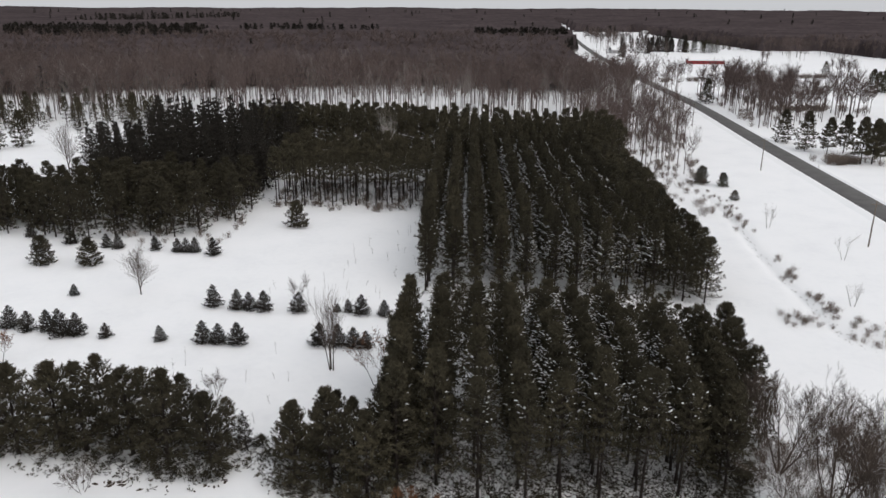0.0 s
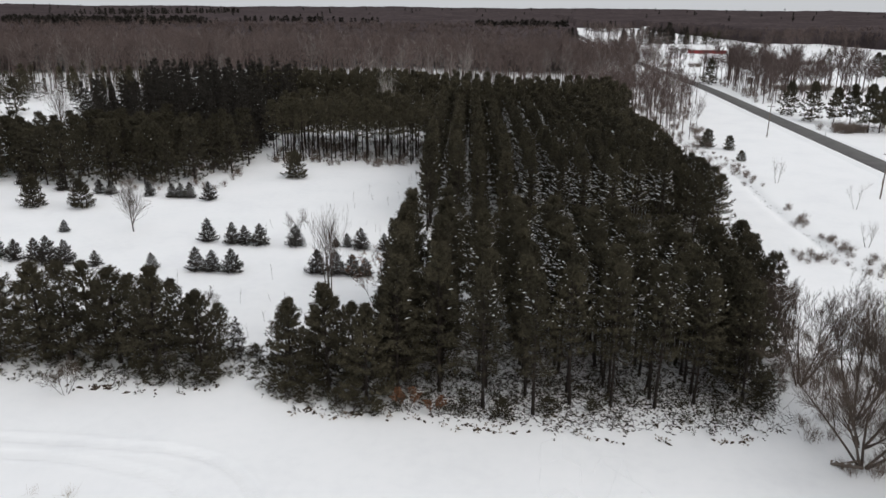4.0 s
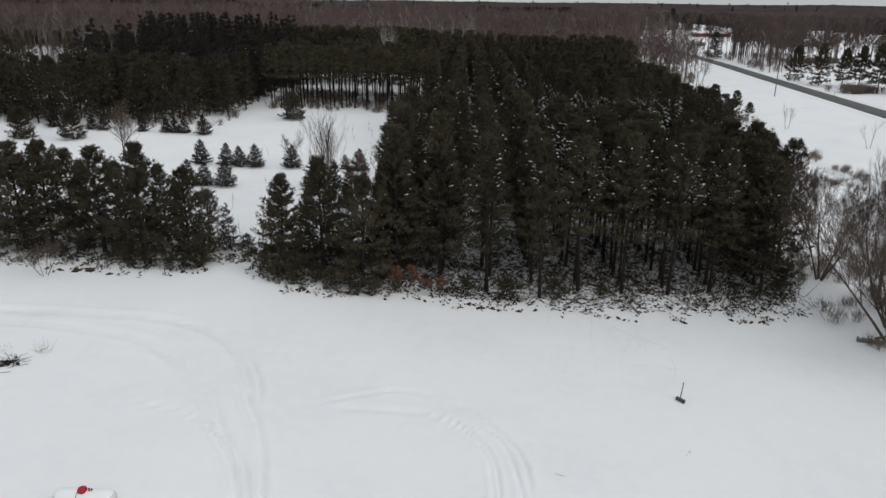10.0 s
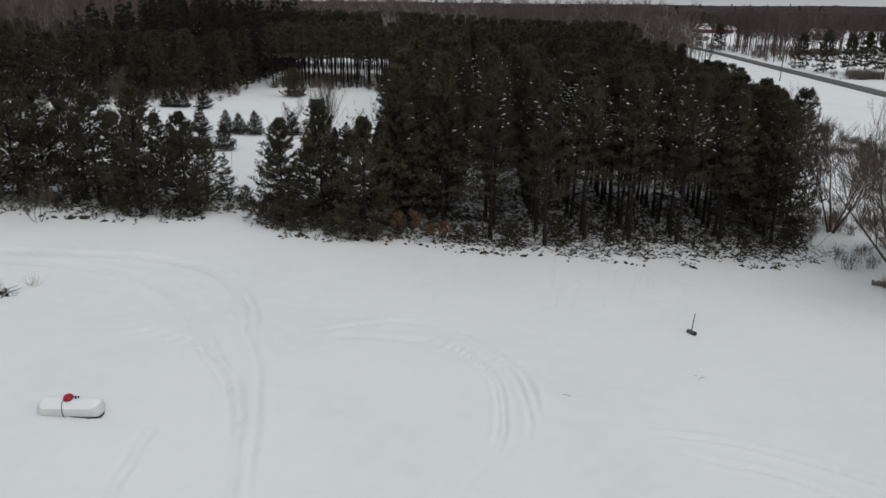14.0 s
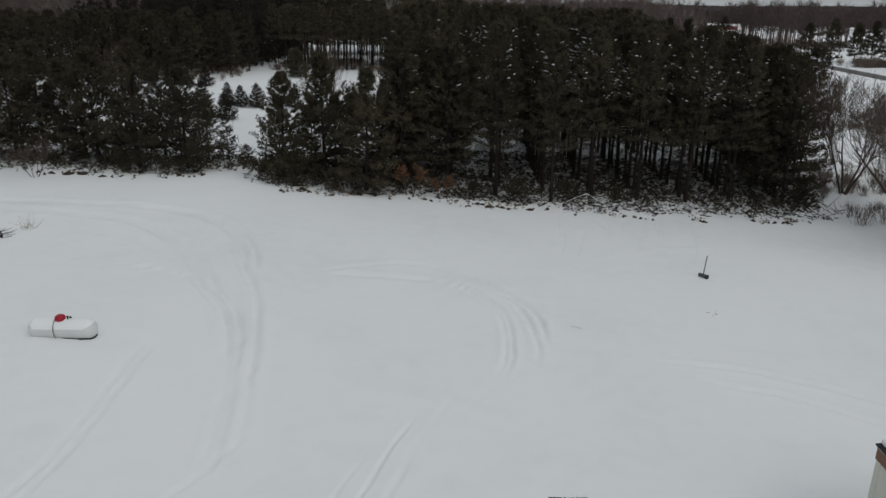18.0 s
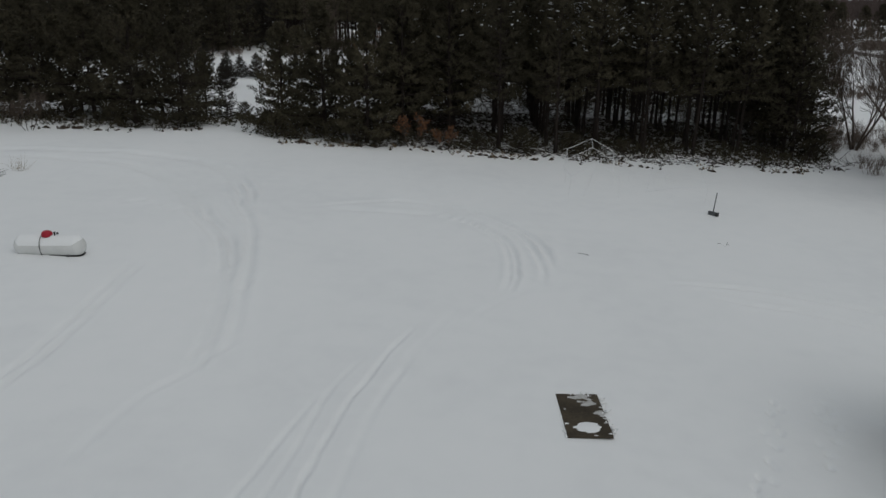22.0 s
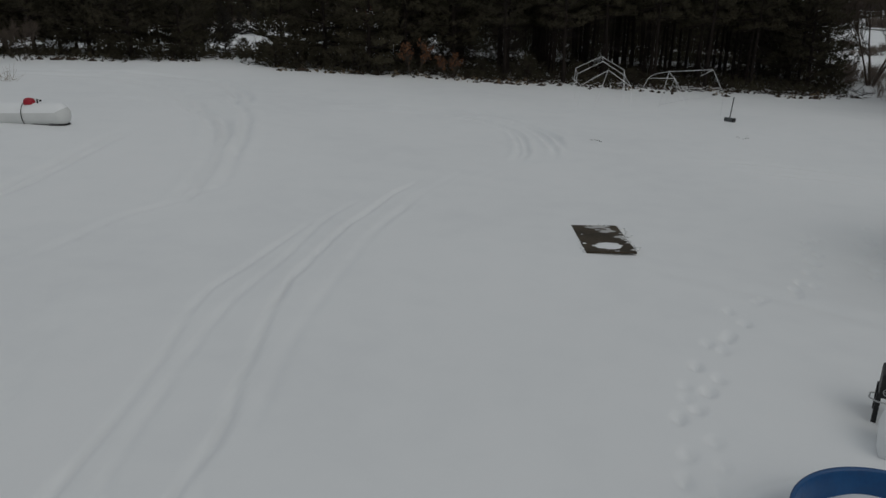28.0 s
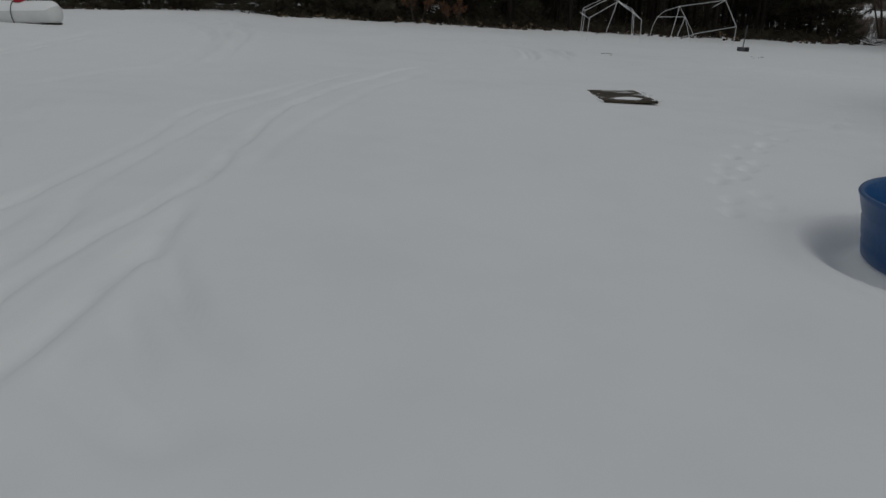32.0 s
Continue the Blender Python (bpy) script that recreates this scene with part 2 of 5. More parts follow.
def waves(x, y, size, seed):
    """Soft unevenness of about that size, between -1 and 1."""
    r = np.random.RandomState(seed)
    total = 0
    for _ in range(7):
        a, k, ph = r.uniform(0, 2 * np.pi), r.uniform(0.6, 1.6) * 2 * np.pi / size, r.uniform(0, 6.28)
        total = total + np.sin((x * np.cos(a) + y * np.sin(a)) * k + ph)
    return total / 4


ROAD_LINE = smooth_line([(70, -300), (86, 0), (98, 165), (104.5, 255), (113, 367), (117, 497), (132, 783), (160, 1120), (195, 1474), (235, 1971)], 8)
DITCH = smooth_line([(58, 222), (60.5, 191), (61, 166), (57, 131), (56, 111), (55.4, 98), (62, 94), (72, 92)], 5)


def land(x, y):
    """The height of the snow without tracks."""
    x, y = np.asarray(x, float), np.asarray(y, float)
    z = np.clip(0.04 * (5 - x), -0.9, 1.15) + np.clip(0.005 * (y - 16), -0.12, 0.3)
    z = z + 0.45 * np.exp(-((x + 18) ** 2 + (y - 26) ** 2) / 90)
    far = np.clip((np.hypot(x, y) - 1400) / 3000, 0, 1)
    z = z + far * (24 + 9 * waves(x, y, 2600, 5) + 4 * waves(x, y, 900, 6))
    z = z + 0.06 * waves(x, y, 9, 3) * np.clip((y - 20) / 30, 0.2, 1)
    z = z - 0.5 * np.exp(-((near_line(x, y, DITCH) / 0.9) ** 2))
    return z


TRACKS = []


def ruts(half, depth, width, *line):
    """Two wheel ruts, half their spacing from the line, or one where that is nothing."""
    TRACKS.append((line, half, depth, width))


# the loops at the far side
ruts(0.3, 0.11, 0.2, (-42, 47.5), (-33, 47.6), (-27, 47), (-22, 46.6), (-19.2, 45.9), (-16.8, 44.4), (-15, 42.4), (-13.6, 40), (-12.6, 37.6), (-12, 35.2))
ruts(0.32, 0.1, 0.2, (-40, 45.6), (-31.7, 45.4), (-25.5, 44.2), (-21.3, 42.8), (-18.6, 40.6), (-16.4, 38), (-14.6, 35.2), (-13.1, 32.3), (-11.5, 30), (-10.3, 27.2), (-9.5, 24.4))
ruts(0.0, 0.09, 0.2, (-14.6, 38.6), (-13.2, 37), (-11.9, 34.7), (-10.8, 32.3), (-9.8, 29), (-9, 26), (-8.4, 22.6))
ruts(0.3, 0.05, 0.2, (-24, 41), (-20, 39.8), (-17.5, 37.6), (-16.2, 35), (-15.2, 32.5), (-14.6, 30))
ruts(0.17, 0.05, 0.12, (-20, 35.4), (-15.6, 34.1), (-13.8, 33), (-12.3, 31.3), (-11, 29), (-10, 26.3), (-9.3, 23.7), (-8.8, 21.4), (-8.4, 19.1), (-8.2, 17))
ruts(0.0, 0.04, 0.16, (-10.4, 31.7), (-9.6, 28.1), (-8.9, 24.9), (-8.1, 21.8), (-7.6, 19))
ruts(0.2, 0.07, 0.1, (-13.4, 26.2), (-13.4, 25.1), (-13.3, 23), (-13.2, 21.2), (-13.1, 19.6), (-13.1, 17.5), (-13.4, 15))
ruts(0.0, 0.02, 0.12, (-7.2, 20.5), (-7.7, 19.4), (-8.4, 17.4), (-9.1, 15.9), (-9.5, 13.6), (-9.7, 12.2))
# the arcs in the middle
ruts(0.0, 0.075, 0.17, (-9, 36), (-7.3, 37), (-5.5, 37.9), (-3.7, 38.5), (-1.7, 38), (0.5, 36.6), (2.2, 34.5), (3.2, 32.6), (3.6, 30.7), (3.6, 28.6))
ruts(0.14, 0.055, 0.13, (-8.5, 35.7), (-6.8, 36), (-4.7, 36), (-1.9, 35.9), (-0.1, 34.9), (1, 33.5), (1.7, 31.8), (1.9, 29.5), (1.8, 27), (1.4, 25.5))
ruts(0.0, 0.055, 0.14, (-0.6, 35.4), (0.8, 34.6), (2.3, 33.6), (3, 30.8), (3.2, 28.3), (3, 26.5))
# the pair towards the road
ruts(0.0, 0.1, 0.14, (8.3, 27.8), (9.8, 27.8), (12.1, 27.5), (14.3, 26.7), (16.5, 25.8), (20, 23.8), (23, 22))
ruts(0.0, 0.09, 0.14, (9.6, 26.6), (11.3, 25.8), (12.7, 25.5), (14, 25), (15.6, 24), (18.5, 22))
# the narrow tracks across the yard
ruts(0.0, 0.06, 0.07, (-1.8, 22), (-2.5, 20), (-3, 17.9), (-3.3, 16.8), (-3.5, 15.4), (-3.7, 13.9), (-3.86, 12.5), (-3.8, 10.8), (-3.7, 9.6), (-3.55, 8), (-3.42, 7.2), (-3.46, 6.3), (-3.52, 5.5), (-3.62, 4.6), (-3.64, 3.9), (-3.6, 3), (-3.5, 1.5))
ruts(0.0, 0.02, 0.11, (-1.6, 20), (-2.4, 17), (-2.7, 14.9), (-2.94, 12.6), (-3.08, 10.6), (-3.13, 9.4), (-3.05, 8), (-2.95, 6.6))
ruts(0.0, 0.04, 0.07, (-4.2, 17), (-4.77, 14.5), (-5.02, 13.1), (-5.23, 12.1), (-5.31, 11.1), (-5.2, 9.9), (-5.07, 8.9), (-5, 7.8), (-4.95, 6.6), (-4.97, 5.1), (-4.9, 3.8))
ruts(0.0, 0.032, 0.07, (-3.2, 19.5), (-3.96, 17.2), (-4.28, 14.2), (-4.57, 12.1), (-4.71, 10.8), (-4.7, 9.6), (-4.66, 8.5), (-4.6, 7.6), (-4.47, 5.9), (-4.25, 5), (-4, 4), (-3.8, 2.6))
ruts(0.0, 0.05, 0.09, (-4.3, 5.8), (-4.23, 5.43), (-4.1, 4.63), (-3.96, 3.91), (-3.9, 3.4))
ruts(0.0, 0.035, 0.09, (-4.72, 5.5), (-4.6, 4.9), (-4.52, 4.3), (-4.45, 3.7))
ruts(0.0, 0.009, 0.12, (-0.2, 24), (-0.66, 23), (-1.66, 20.2), (-2.3, 17.6), (-2.7, 15.5))
ruts(0.0, 0.009, 0.14, (3.3, 26.8), (2.84, 26.36), (1.43, 24.9), (0.35, 23.3), (-0.4, 21.8))
ruts(0.0, 0.07, 0.1, (-3.3, 6), (-3.1, 4.9), (-3.04, 4.4), (-3.03, 3.7), (-2.99, 3), (-2.98, 2.5), (-2.96, 1.4))
ruts(0.0, 0.075, 0.11, (-3, 4.7), (-2.79, 4.2), (-2.46, 3.5), (-2.15, 3), (-1.9, 2.7), (-1.5, 2.3))
ruts(0.0, 0.075, 0.11, (-2.85, 3.3), (-2.6, 2.9), (-2.28, 2.4), (-2.03, 2), (-1.7, 1.7), (-1.3, 1.4))
ruts(0.0, 0.065, 0.11, (-2.8, 2.3), (-2.53, 1.95), (-2.23, 1.7), (-1.97, 1.5), (-1.5, 1.2))
ruts(0.2, 0.03, 0.09, (-8.6, 13), (-7.6, 10), (-7.0, 7.6), (-6.2, 6))
ruts(0.0, 0.022, 0.28, (3.7, 15), (5.4, 14), (6.5, 13.3), (8, 12.3), (11, 10.5))
STEPS = [smooth_line([(9.45, 18.3), (8.7, 16.9), (8.4, 16), (7.8, 14.8), (7.2, 13.8), (5.9, 12.8), (4.9, 11.3), (4.35, 10.3), (3.75, 9.1), (3.4, 8.2), (3.2, 7.3), (3.1, 6.5)], 3),
         smooth_line([(11.4, 19.2), (10.7, 18), (10.55, 17.3), (10.1, 16.3), (9.5, 15)], 3)]


def carved(x, y):
    """The snow with wheel tracks, footprints and the hollow that the wind blew round the pool."""
    z = land(x, y)
    for line, half, depth, width in TRACKS:
        x0, y0 = np.min(line, 0) - 2.5
        x1, y1 = np.max(line, 0) + 2.5
        d, end = np.full(x.shape, 99.0), np.zeros(x.shape)
        some = (x > x0) & (x < x1) & (y > y0) & (y < y1)
        d[some], end[some] = near_line(x[some], y[some], smooth_line(line, 5), True)
        d = d + 0.03 * waves(x, y, 1.3, 11)
        depth = depth * np.clip(end / (0.8 + 0.04 * np.abs(y)), 0.0, 1)
        e = np.abs(d - half)
        z = z - 1.9 * depth * (0.75 + 0.25 * waves(x, y, 1.7, 12)) * np.exp(-((e / width) ** 2))
        z = z + (0.15 if width < 0.12 else 0.75) * depth * np.exp(-(((e - 1.9 * width) / width) ** 2))
    r = random.Random(4)
    for line in STEPS:
        for k, (px, py) in enumerate(line):
            px, py = px + (0.16 if k % 2 else -0.16) + r.uniform(-0.14, 0.14), py + r.uniform(-0.2, 0.2)
            z = z - r.uniform(0.055, 0.11) * np.exp(-(((x - px) / 0.1) ** 2 + ((y - py) / 0.15) ** 2) ** 2)
    ring = np.hypot(x - POOL[0], y - POOL[1])
    round_left = np.clip((POOL[0] + 0.6 - x) / 0.6, 0, 1)
    z = z - 0.17 * np.exp(-(((ring - POOL[2] - 0.1) / 0.2) ** 2)) * round_left
    z = z + 0.06 * np.exp(-(((ring - POOL[2] - 0.52) / 0.13) ** 2)) * round_left
    z = z - 0.12 * np.exp(-(((x - 6.3) ** 2 + (y - 8.5) ** 2) / 0.5))
    z = z + 0.03 * np.exp(-(((x + 17) / 1.62) ** 8 + ((y - 25.75) / 0.5) ** 4))
    z = z + 0.012 * waves(x, y, 3.1, 14) * waves(x, y, 5.3, 16) + 0.02 * waves(x, y, 6.0, 15)
    return z


POOL = (4.72, 5.04, 1.12)

def steps_to(limits):
    """A rising list of places from (end, step) pairs."""
    out = [limits[0]]
    for end, step in limits[1:]:
        n = max(1, int(round((end - out[-1]) / step)))
        start = out[-1]
        out += [start + (end - start) * k / n for k in range(1, n + 1)]
    return np.array(out)


gx = steps_to([-5000.0, (-2000, 500), (-600, 140), (-200, 25), (-40, 5), (-30, 0.6), (-14, 0.25), (-5.6, 0.14), (5.5, 0.08), (12, 0.085), (18, 0.25), (30, 1.5), (50, 4), (66, 0.8), (130, 4), (400, 22), (1200, 80), (5000, 300)])
gy = steps_to([-600.0, (-60, 60), (0, 6), (1, 0.25), (6, 0.075), (14, 0.09), (19.5, 0.1), (32, 0.18), (50, 0.32), (60, 1.0), (230, 2.5), (400, 8), (900, 25), (2000, 80), (5000, 200)])
xx, yy = np.meshgrid(gx, gy)
zz = carved(xx, yy)
cols, rows = len(gx), len(gy)
i = (np.arange(rows - 1)[:, None] * cols + np.arange(cols - 1)[None]).ravel()
quads = np.concatenate([np.stack([i, i + 1, i + cols + 1], 1), np.stack([i, i + cols + 1, i + cols], 1)])
ground = new("ground", mesh_of("ground", [(np.stack([xx, yy, zz], -1).reshape(-1, 3), quads, SNOW)], smooth=True))
tagged(ground, "snow-covered field with wheel tracks and footprints", "ground", kind="structure")


def on_land(xy):
    xy = np.asarray(xy, float).reshape(-1, 2)
    return np.column_stack([xy, land(xy[:, 0], xy[:, 1])])


# the road: a crowned strip of bare asphalt with snow along its edges
def strip(line, offsets, lift):
    p = np.array(line)
    side = unit(np.column_stack([np.gradient(p[:, 1]), -np.gradient(p[:, 0])]))
    pts = np.concatenate([np.column_stack([p + side * o, land(p[:, 0], p[:, 1]) * 0 - 0.6 + far_rise(p) + lift[k]]) for k, o in enumerate(offsets)])
    n, k = len(p), len(offsets)
    a = (np.arange(k - 1)[:, None] * n + np.arange(n - 1)[None]).ravel()
    return pts, np.concatenate([np.stack([a, a + 1, a + n + 1], 1), np.stack([a, a + n + 1, a + n], 1)])


def far_rise(p):
    return np.clip((np.hypot(p[:, 0], p[:, 1]) - 1400) / 3000, 0, 1) * 24


road = new("road", mesh_of("road", [(*strip(ROAD_LINE, (-3.5, -3.3, 0, 3.3, 3.5), (0.0, 0.16, 0.22, 0.16, 0.0)), ASPHALT)], smooth=True))
tagged(road, "bare grey asphalt country road between snowy verges", "road", kind="structure")
for side in (-1, 1):
    verge = new("snow_bank", mesh_of("snow_bank", [(*strip(ROAD_LINE, tuple(side * o for o in (3.4, 3.9, 4.8, 6.5)), (0.10, 0.36, 0.32, -0.1)), SNOW)], smooth=True))
    tagged(verge, "low bank of ploughed snow along the road", "snow bank", kind="structure")


# ---- trees ----
def conifer(seed, height, base, radius, whorls, arms, tufts, blade, width, count, shape=0.75, rise=0.35, snow=0.0, trunk_r=0.14, dead=0, sides=5, limbs=True, skirt=0.55):
    """Trunk with branches, needles and snow of one conifer, as pieces."""
    rng = np.random.default_rng(seed)
    lean = rng.normal(0, 0.012, 2) * height

    def stem(z):
        k = np.asarray(z) / height
        return np.stack([lean[0] * k**2, lean[1] * k**2, np.asarray(z, float)], -1)

    zs = np.linspace(0, height * 0.97, 7)
    pts = stem(zs)
    rad = trunk_r * (1 - zs / height * 0.92)
    wood = [tubes(pts[:-1], pts[1:], rad[:-1], rad[1:], sides)]
    zw = np.repeat(np.linspace(base, height * 0.97, whorls), arms) + rng.normal(0, height * 0.02, whorls * arms)
    k = np.clip((zw - base) / (height - base), 0, 1)
    az = rng.uniform(0, 2 * np.pi, len(zw))
    reach = radius * np.minimum(1.0, (1 - k) ** shape * 1.05 + 0.06) * np.minimum(1, skirt + 2.2 * k) * rng.uniform(0.65, 1.25, len(zw))
    out = np.stack([np.cos(az), np.sin(az), np.zeros_like(az)], -1)
    a = stem(np.clip(zw, 0, height))
    droop = (k - 0.35) * rise
    b = a + out * (reach * 0.55)[:, None] + np.stack([0 * az, 0 * az, reach * droop * 0.5], -1)
    c = a + out * reach[:, None] + np.stack([0 * az, 0 * az, reach * (droop + 0.16 + 0.1 * k)], -1)
    thick = np.maximum(0.012, 0.045 * reach / max(radius, 0.1))
    if limbs:
        wood += [tubes(a, b, thick, thick * 0.7, 3), tubes(b, c, thick * 0.7, thick * 0.25, 3)]
    if dead:
        zd = rng.uniform(base * 0.15, base, dead)
        ad = rng.uniform(0, 2 * np.pi, dead)
        rd = rng.uniform(0.4, 1.5, dead)
        pd = stem(zd)
        tip = pd + np.stack([np.cos(ad) * rd, np.sin(ad) * rd, rd * rng.uniform(-0.45, 0.1, dead)], -1)
        wood.append(tubes(pd, tip, 0.018, 0.006, 3))
        wood.append(blades(np.repeat(pd * 0.4 + tip * 0.6, 7, 0), np.repeat(unit(tip - pd), 7, 0), 0.55, 0.035, 1, 0.6, rng))
    f = rng.uniform(0.28, 1.05, (len(zw), tufts))
    side = np.stack([-np.sin(az), np.cos(az), np.zeros_like(az)], -1)
    along = np.where(f[..., None] < 0.55, a[:, None] + (b - a)[:, None] * (f[..., None] / 0.55), b[:, None] + (c - b)[:, None] * ((f[..., None] - 0.55) / 0.45))
    fan = rng.uniform(-0.42, 0.42, (len(zw), tufts)) * (reach[:, None] * (1.1 - 0.6 * f))
    p = along + side[:, None] * fan[..., None] + rng.normal(0, 0.06, (len(zw), tufts, 3)) * np.array([1, 1, 1.0])
    p = p.reshape(-1, 3)
    d = unit((out[:, None] * 0.8 + side[:, None] * np.sign(fan)[..., None] * 0.5 + np.array([0, 0, 0.45])).reshape(-1, 3))
    crown = blades(p, d, blade, width, count, 0.55, rng)
    top = stem(np.linspace(height * 0.93, height, 5))
    crown = merged(crown, blades(top, np.tile([[0, 0, 1.0]], (5, 1)), blade * 1.2, width, count, 0.4, rng))
    white = None
    if snow:
        loaded = np.repeat(rng.random(len(zw)) < 0.22, tufts) / 0.22
        keep = rng.random(len(p)) < snow * loaded * np.clip(2.2 - 2.6 * np.abs((p[:, 2] - base) / (height - base) - 0.42), 0.0, 1.5)
        white = lumps(p[keep] + [0, 0, blade * 0.3], min(0.13, blade * 0.25), rng, 0.5)
    return merged(*wood), crown, white


def clumps_of(p, axis, long, needle, width, count, rng):
    """Bottle-brush clumps of needles round short twigs that start at p."""
    n = len(p)
    long, needle = (np.broadcast_to(q, n).reshape(n, 1, 1) for q in (long, needle))
    k = rng.uniform(0.0, 1.0, (n, count, 1))
    round_way = unit(np.cross(axis[:, None], rng.normal(size=(n, count, 3))))
    way = unit(axis[:, None] * (0.35 + 0.5 * k) + round_way)
    root = p[:, None] + axis[:, None] * (k * long)
    side = unit(np.cross(way, rng.normal(size=(n, count, 3)))) * (width / 2)
    tip = root + way * (needle * rng.uniform(0.7, 1.25, (n, count, 1)))
    v = np.stack([root - side, root + side, tip], 2).reshape(-1, 3)
    return v, np.arange(len(v)).reshape(-1, 3)


def plates(p, way, long, thick, rng):
    """Small pillows of snow lying along the ways."""
    n = len(p)
    flat = unit(way * [1, 1, 0.25])
    side = unit(np.cross(flat, np.tile([[0, 0, 1.0]], (n, 1))))
    up = np.cross(side, flat)
    ln = (long * rng.uniform(0.5, 1.3, n))[:, None]
    wd, th = ln * rng.uniform(0.3, 0.6, (n, 1)), thick * rng.uniform(0.6, 1.4, (n, 1))
    q = np.stack([p + flat * ln, p + side * wd, p - flat * ln, p - side * wd, p + up * th, p - up * th * 0.4], 1)
    f = np.array([[0, 1, 4], [1, 2, 4], [2, 3, 4], [3, 0, 4], [1, 0, 5], [2, 1, 5], [3, 2, 5], [0, 3, 5]])
    return q.reshape(-1, 3), (f[None] + (np.arange(n) * 6)[:, None, None]).reshape(-1, 3)


def pine(seed, height, base, radius, whorls, arms, clumps, needle=0.26, width=0.06, count=12, shape=0.7, skirt=0.7, lift=(0.0, 55.0), bare_arms=0.15, snow=0.0, snow_at=(0.0, 0.8), trunk_r=0.16, dead=0, ragged=0.25, long=0.42, twigs=True, sides=6, crowd=0.92, fade=0.0, lanes=False, snow_size=0.24):
    """A red pine: straight trunk, whorls of rising limbs, side twigs with brushes of needles, dead limbs below."""
    rng = np.random.default_rng(seed)
    lean = rng.normal(0, 0.008, 2) * height

    def stem(z):
        k = np.asarray(z, float) / height
        return np.stack([lean[0] * k**2, lean[1] * k**2, np.asarray(z, float)], -1)

    zs = np.linspace(0, height * 0.97, 9)
    pts, rad = stem(zs), trunk_r * (1 - zs / height * 0.9)
    rad[0] *= 1.25
    wood = [tubes(pts[:-1], pts[1:], rad[:-1], rad[1:], sides)]
    level = np.linspace(0, 1, whorls) ** crowd
    k = np.clip(np.repeat(level, arms) + rng.normal(0, 0.25 / whorls, whorls * arms), 0, 0.985)
    az = (np.repeat(rng.uniform(0, 6.28, whorls), arms) + np.tile(np.arange(arms) * 6.283 / arms, whorls) + rng.normal(0, 0.28, whorls * arms))
    keep = rng.random(len(k)) > bare_arms * (1 - k)
    k, az = k[keep], az[keep]
    n = len(k)
    reach = radius * np.minimum(1.0, skirt + 1.6 * k) * ((1 - k) ** shape * 0.96 + 0.07) * rng.uniform(1 - ragged, 1 + ragged, n)
    tilt = np.radians(lift[0] + (lift[1] - lift[0]) * k + rng.normal(0, 7, n))
    out = np.stack([np.cos(az), np.sin(az), np.zeros(n)], -1)
    side = np.stack([-np.sin(az), np.cos(az), np.zeros(n)], -1)
    up = np.array([0, 0, 1.0])
    a = stem(base + (height - base) * k)
    b = a + (out * np.cos(tilt)[:, None] + up * np.sin(tilt)[:, None]) * (reach * 0.55)[:, None]
    t2 = tilt + np.radians(rng.uniform(8, 26, n))
    c = b + (out * np.cos(t2)[:, None] + up * np.sin(t2)[:, None]) * (reach * 0.5)[:, None]
    thick = np.maximum(0.016, 0.05 * reach / max(radius, 0.1))
    wood += [tubes(a, b, thick, thick * 0.7, 3), tubes(b, c, thick * 0.7, thick * 0.3, 3)] if sides > 4 else [tubes(a, c, thick, thick * 0.3, 3)]
    f = np.sort(rng.uniform(0.24, 1.0, (n, clumps)), 1)
    f[:, -1] = 1.0
    g = f[..., None]
    on = np.where(g < 0.55, a[:, None] + (b - a)[:, None] * (g / 0.55), b[:, None] + (c - b)[:, None] * ((g - 0.55) / 0.45))
    hand = np.where(np.arange(clumps)[None] % 2 == 0, 1.0, -1.0) * rng.uniform(0.5, 1.2, (n, clumps)) * (f < 0.99)
    twig_way = unit(out[:, None] * 0.8 + side[:, None] * hand[..., None] + up * rng.uniform(0.05, 0.7, (n, clumps, 1)))
    ln = (reach[:, None] * rng.uniform(0.12, 0.42, (n, clumps)) * (1.15 - 0.55 * f))[..., None] * (f < 0.99)[..., None]
    tip = (on + twig_way * ln).reshape(-1, 3)
    root = on.reshape(-1, 3)
    way = unit(twig_way.reshape(-1, 3) + up * 0.35)
    long_one = (ln.reshape(-1) > 0.12)
    if twigs:
        wood.append(tubes(root[long_one], tip[long_one], 0.014, 0.008, 3))
    size = np.repeat(1 - fade * (1 - np.clip(reach / radius * 1.6, 0, 1)), clumps)
    crown = clumps_of(tip - way * long * 0.3, way, long * size, needle * size, width, count, rng)
    top = stem(np.linspace(height * 0.92, height, 5))
    crown = merged(crown, clumps_of(top, unit(np.tile(up, (5, 1)) + rng.normal(0, 0.15, (5, 3))), long * (1 - 0.6 * fade), needle * (1 - 0.6 * fade), width, count, rng))
    if dead:
        kd = np.sqrt(rng.uniform(0.015, 1.0, dead))
        zd, ad, rd = base * kd, rng.uniform(0, 6.283, dead), rng.uniform(0.5, 1.0, dead) * radius * 0.8
        pd = stem(zd)
        tp = pd + np.stack([np.cos(ad) * rd, np.sin(ad) * rd, rd * rng.uniform(-0.4, 0.05, dead)], -1)
        wood.append(tubes(pd, tp, 0.018, 0.006, 3))
        spray = np.repeat(pd * 0.35 + tp * 0.65, 4, 0) + np.repeat(tp - pd, 4, 0) * rng.uniform(-0.3, 0.3, (dead * 4, 1))
        way_d = unit(np.repeat(unit(tp - pd), 4, 0) + rng.normal(0, 0.55, (dead * 4, 3)))
        wood.append(tubes(spray, spray + way_d * rng.uniform(0.25, 0.7, (dead * 4, 1)), 0.009, 0.004, 3))
    white = None
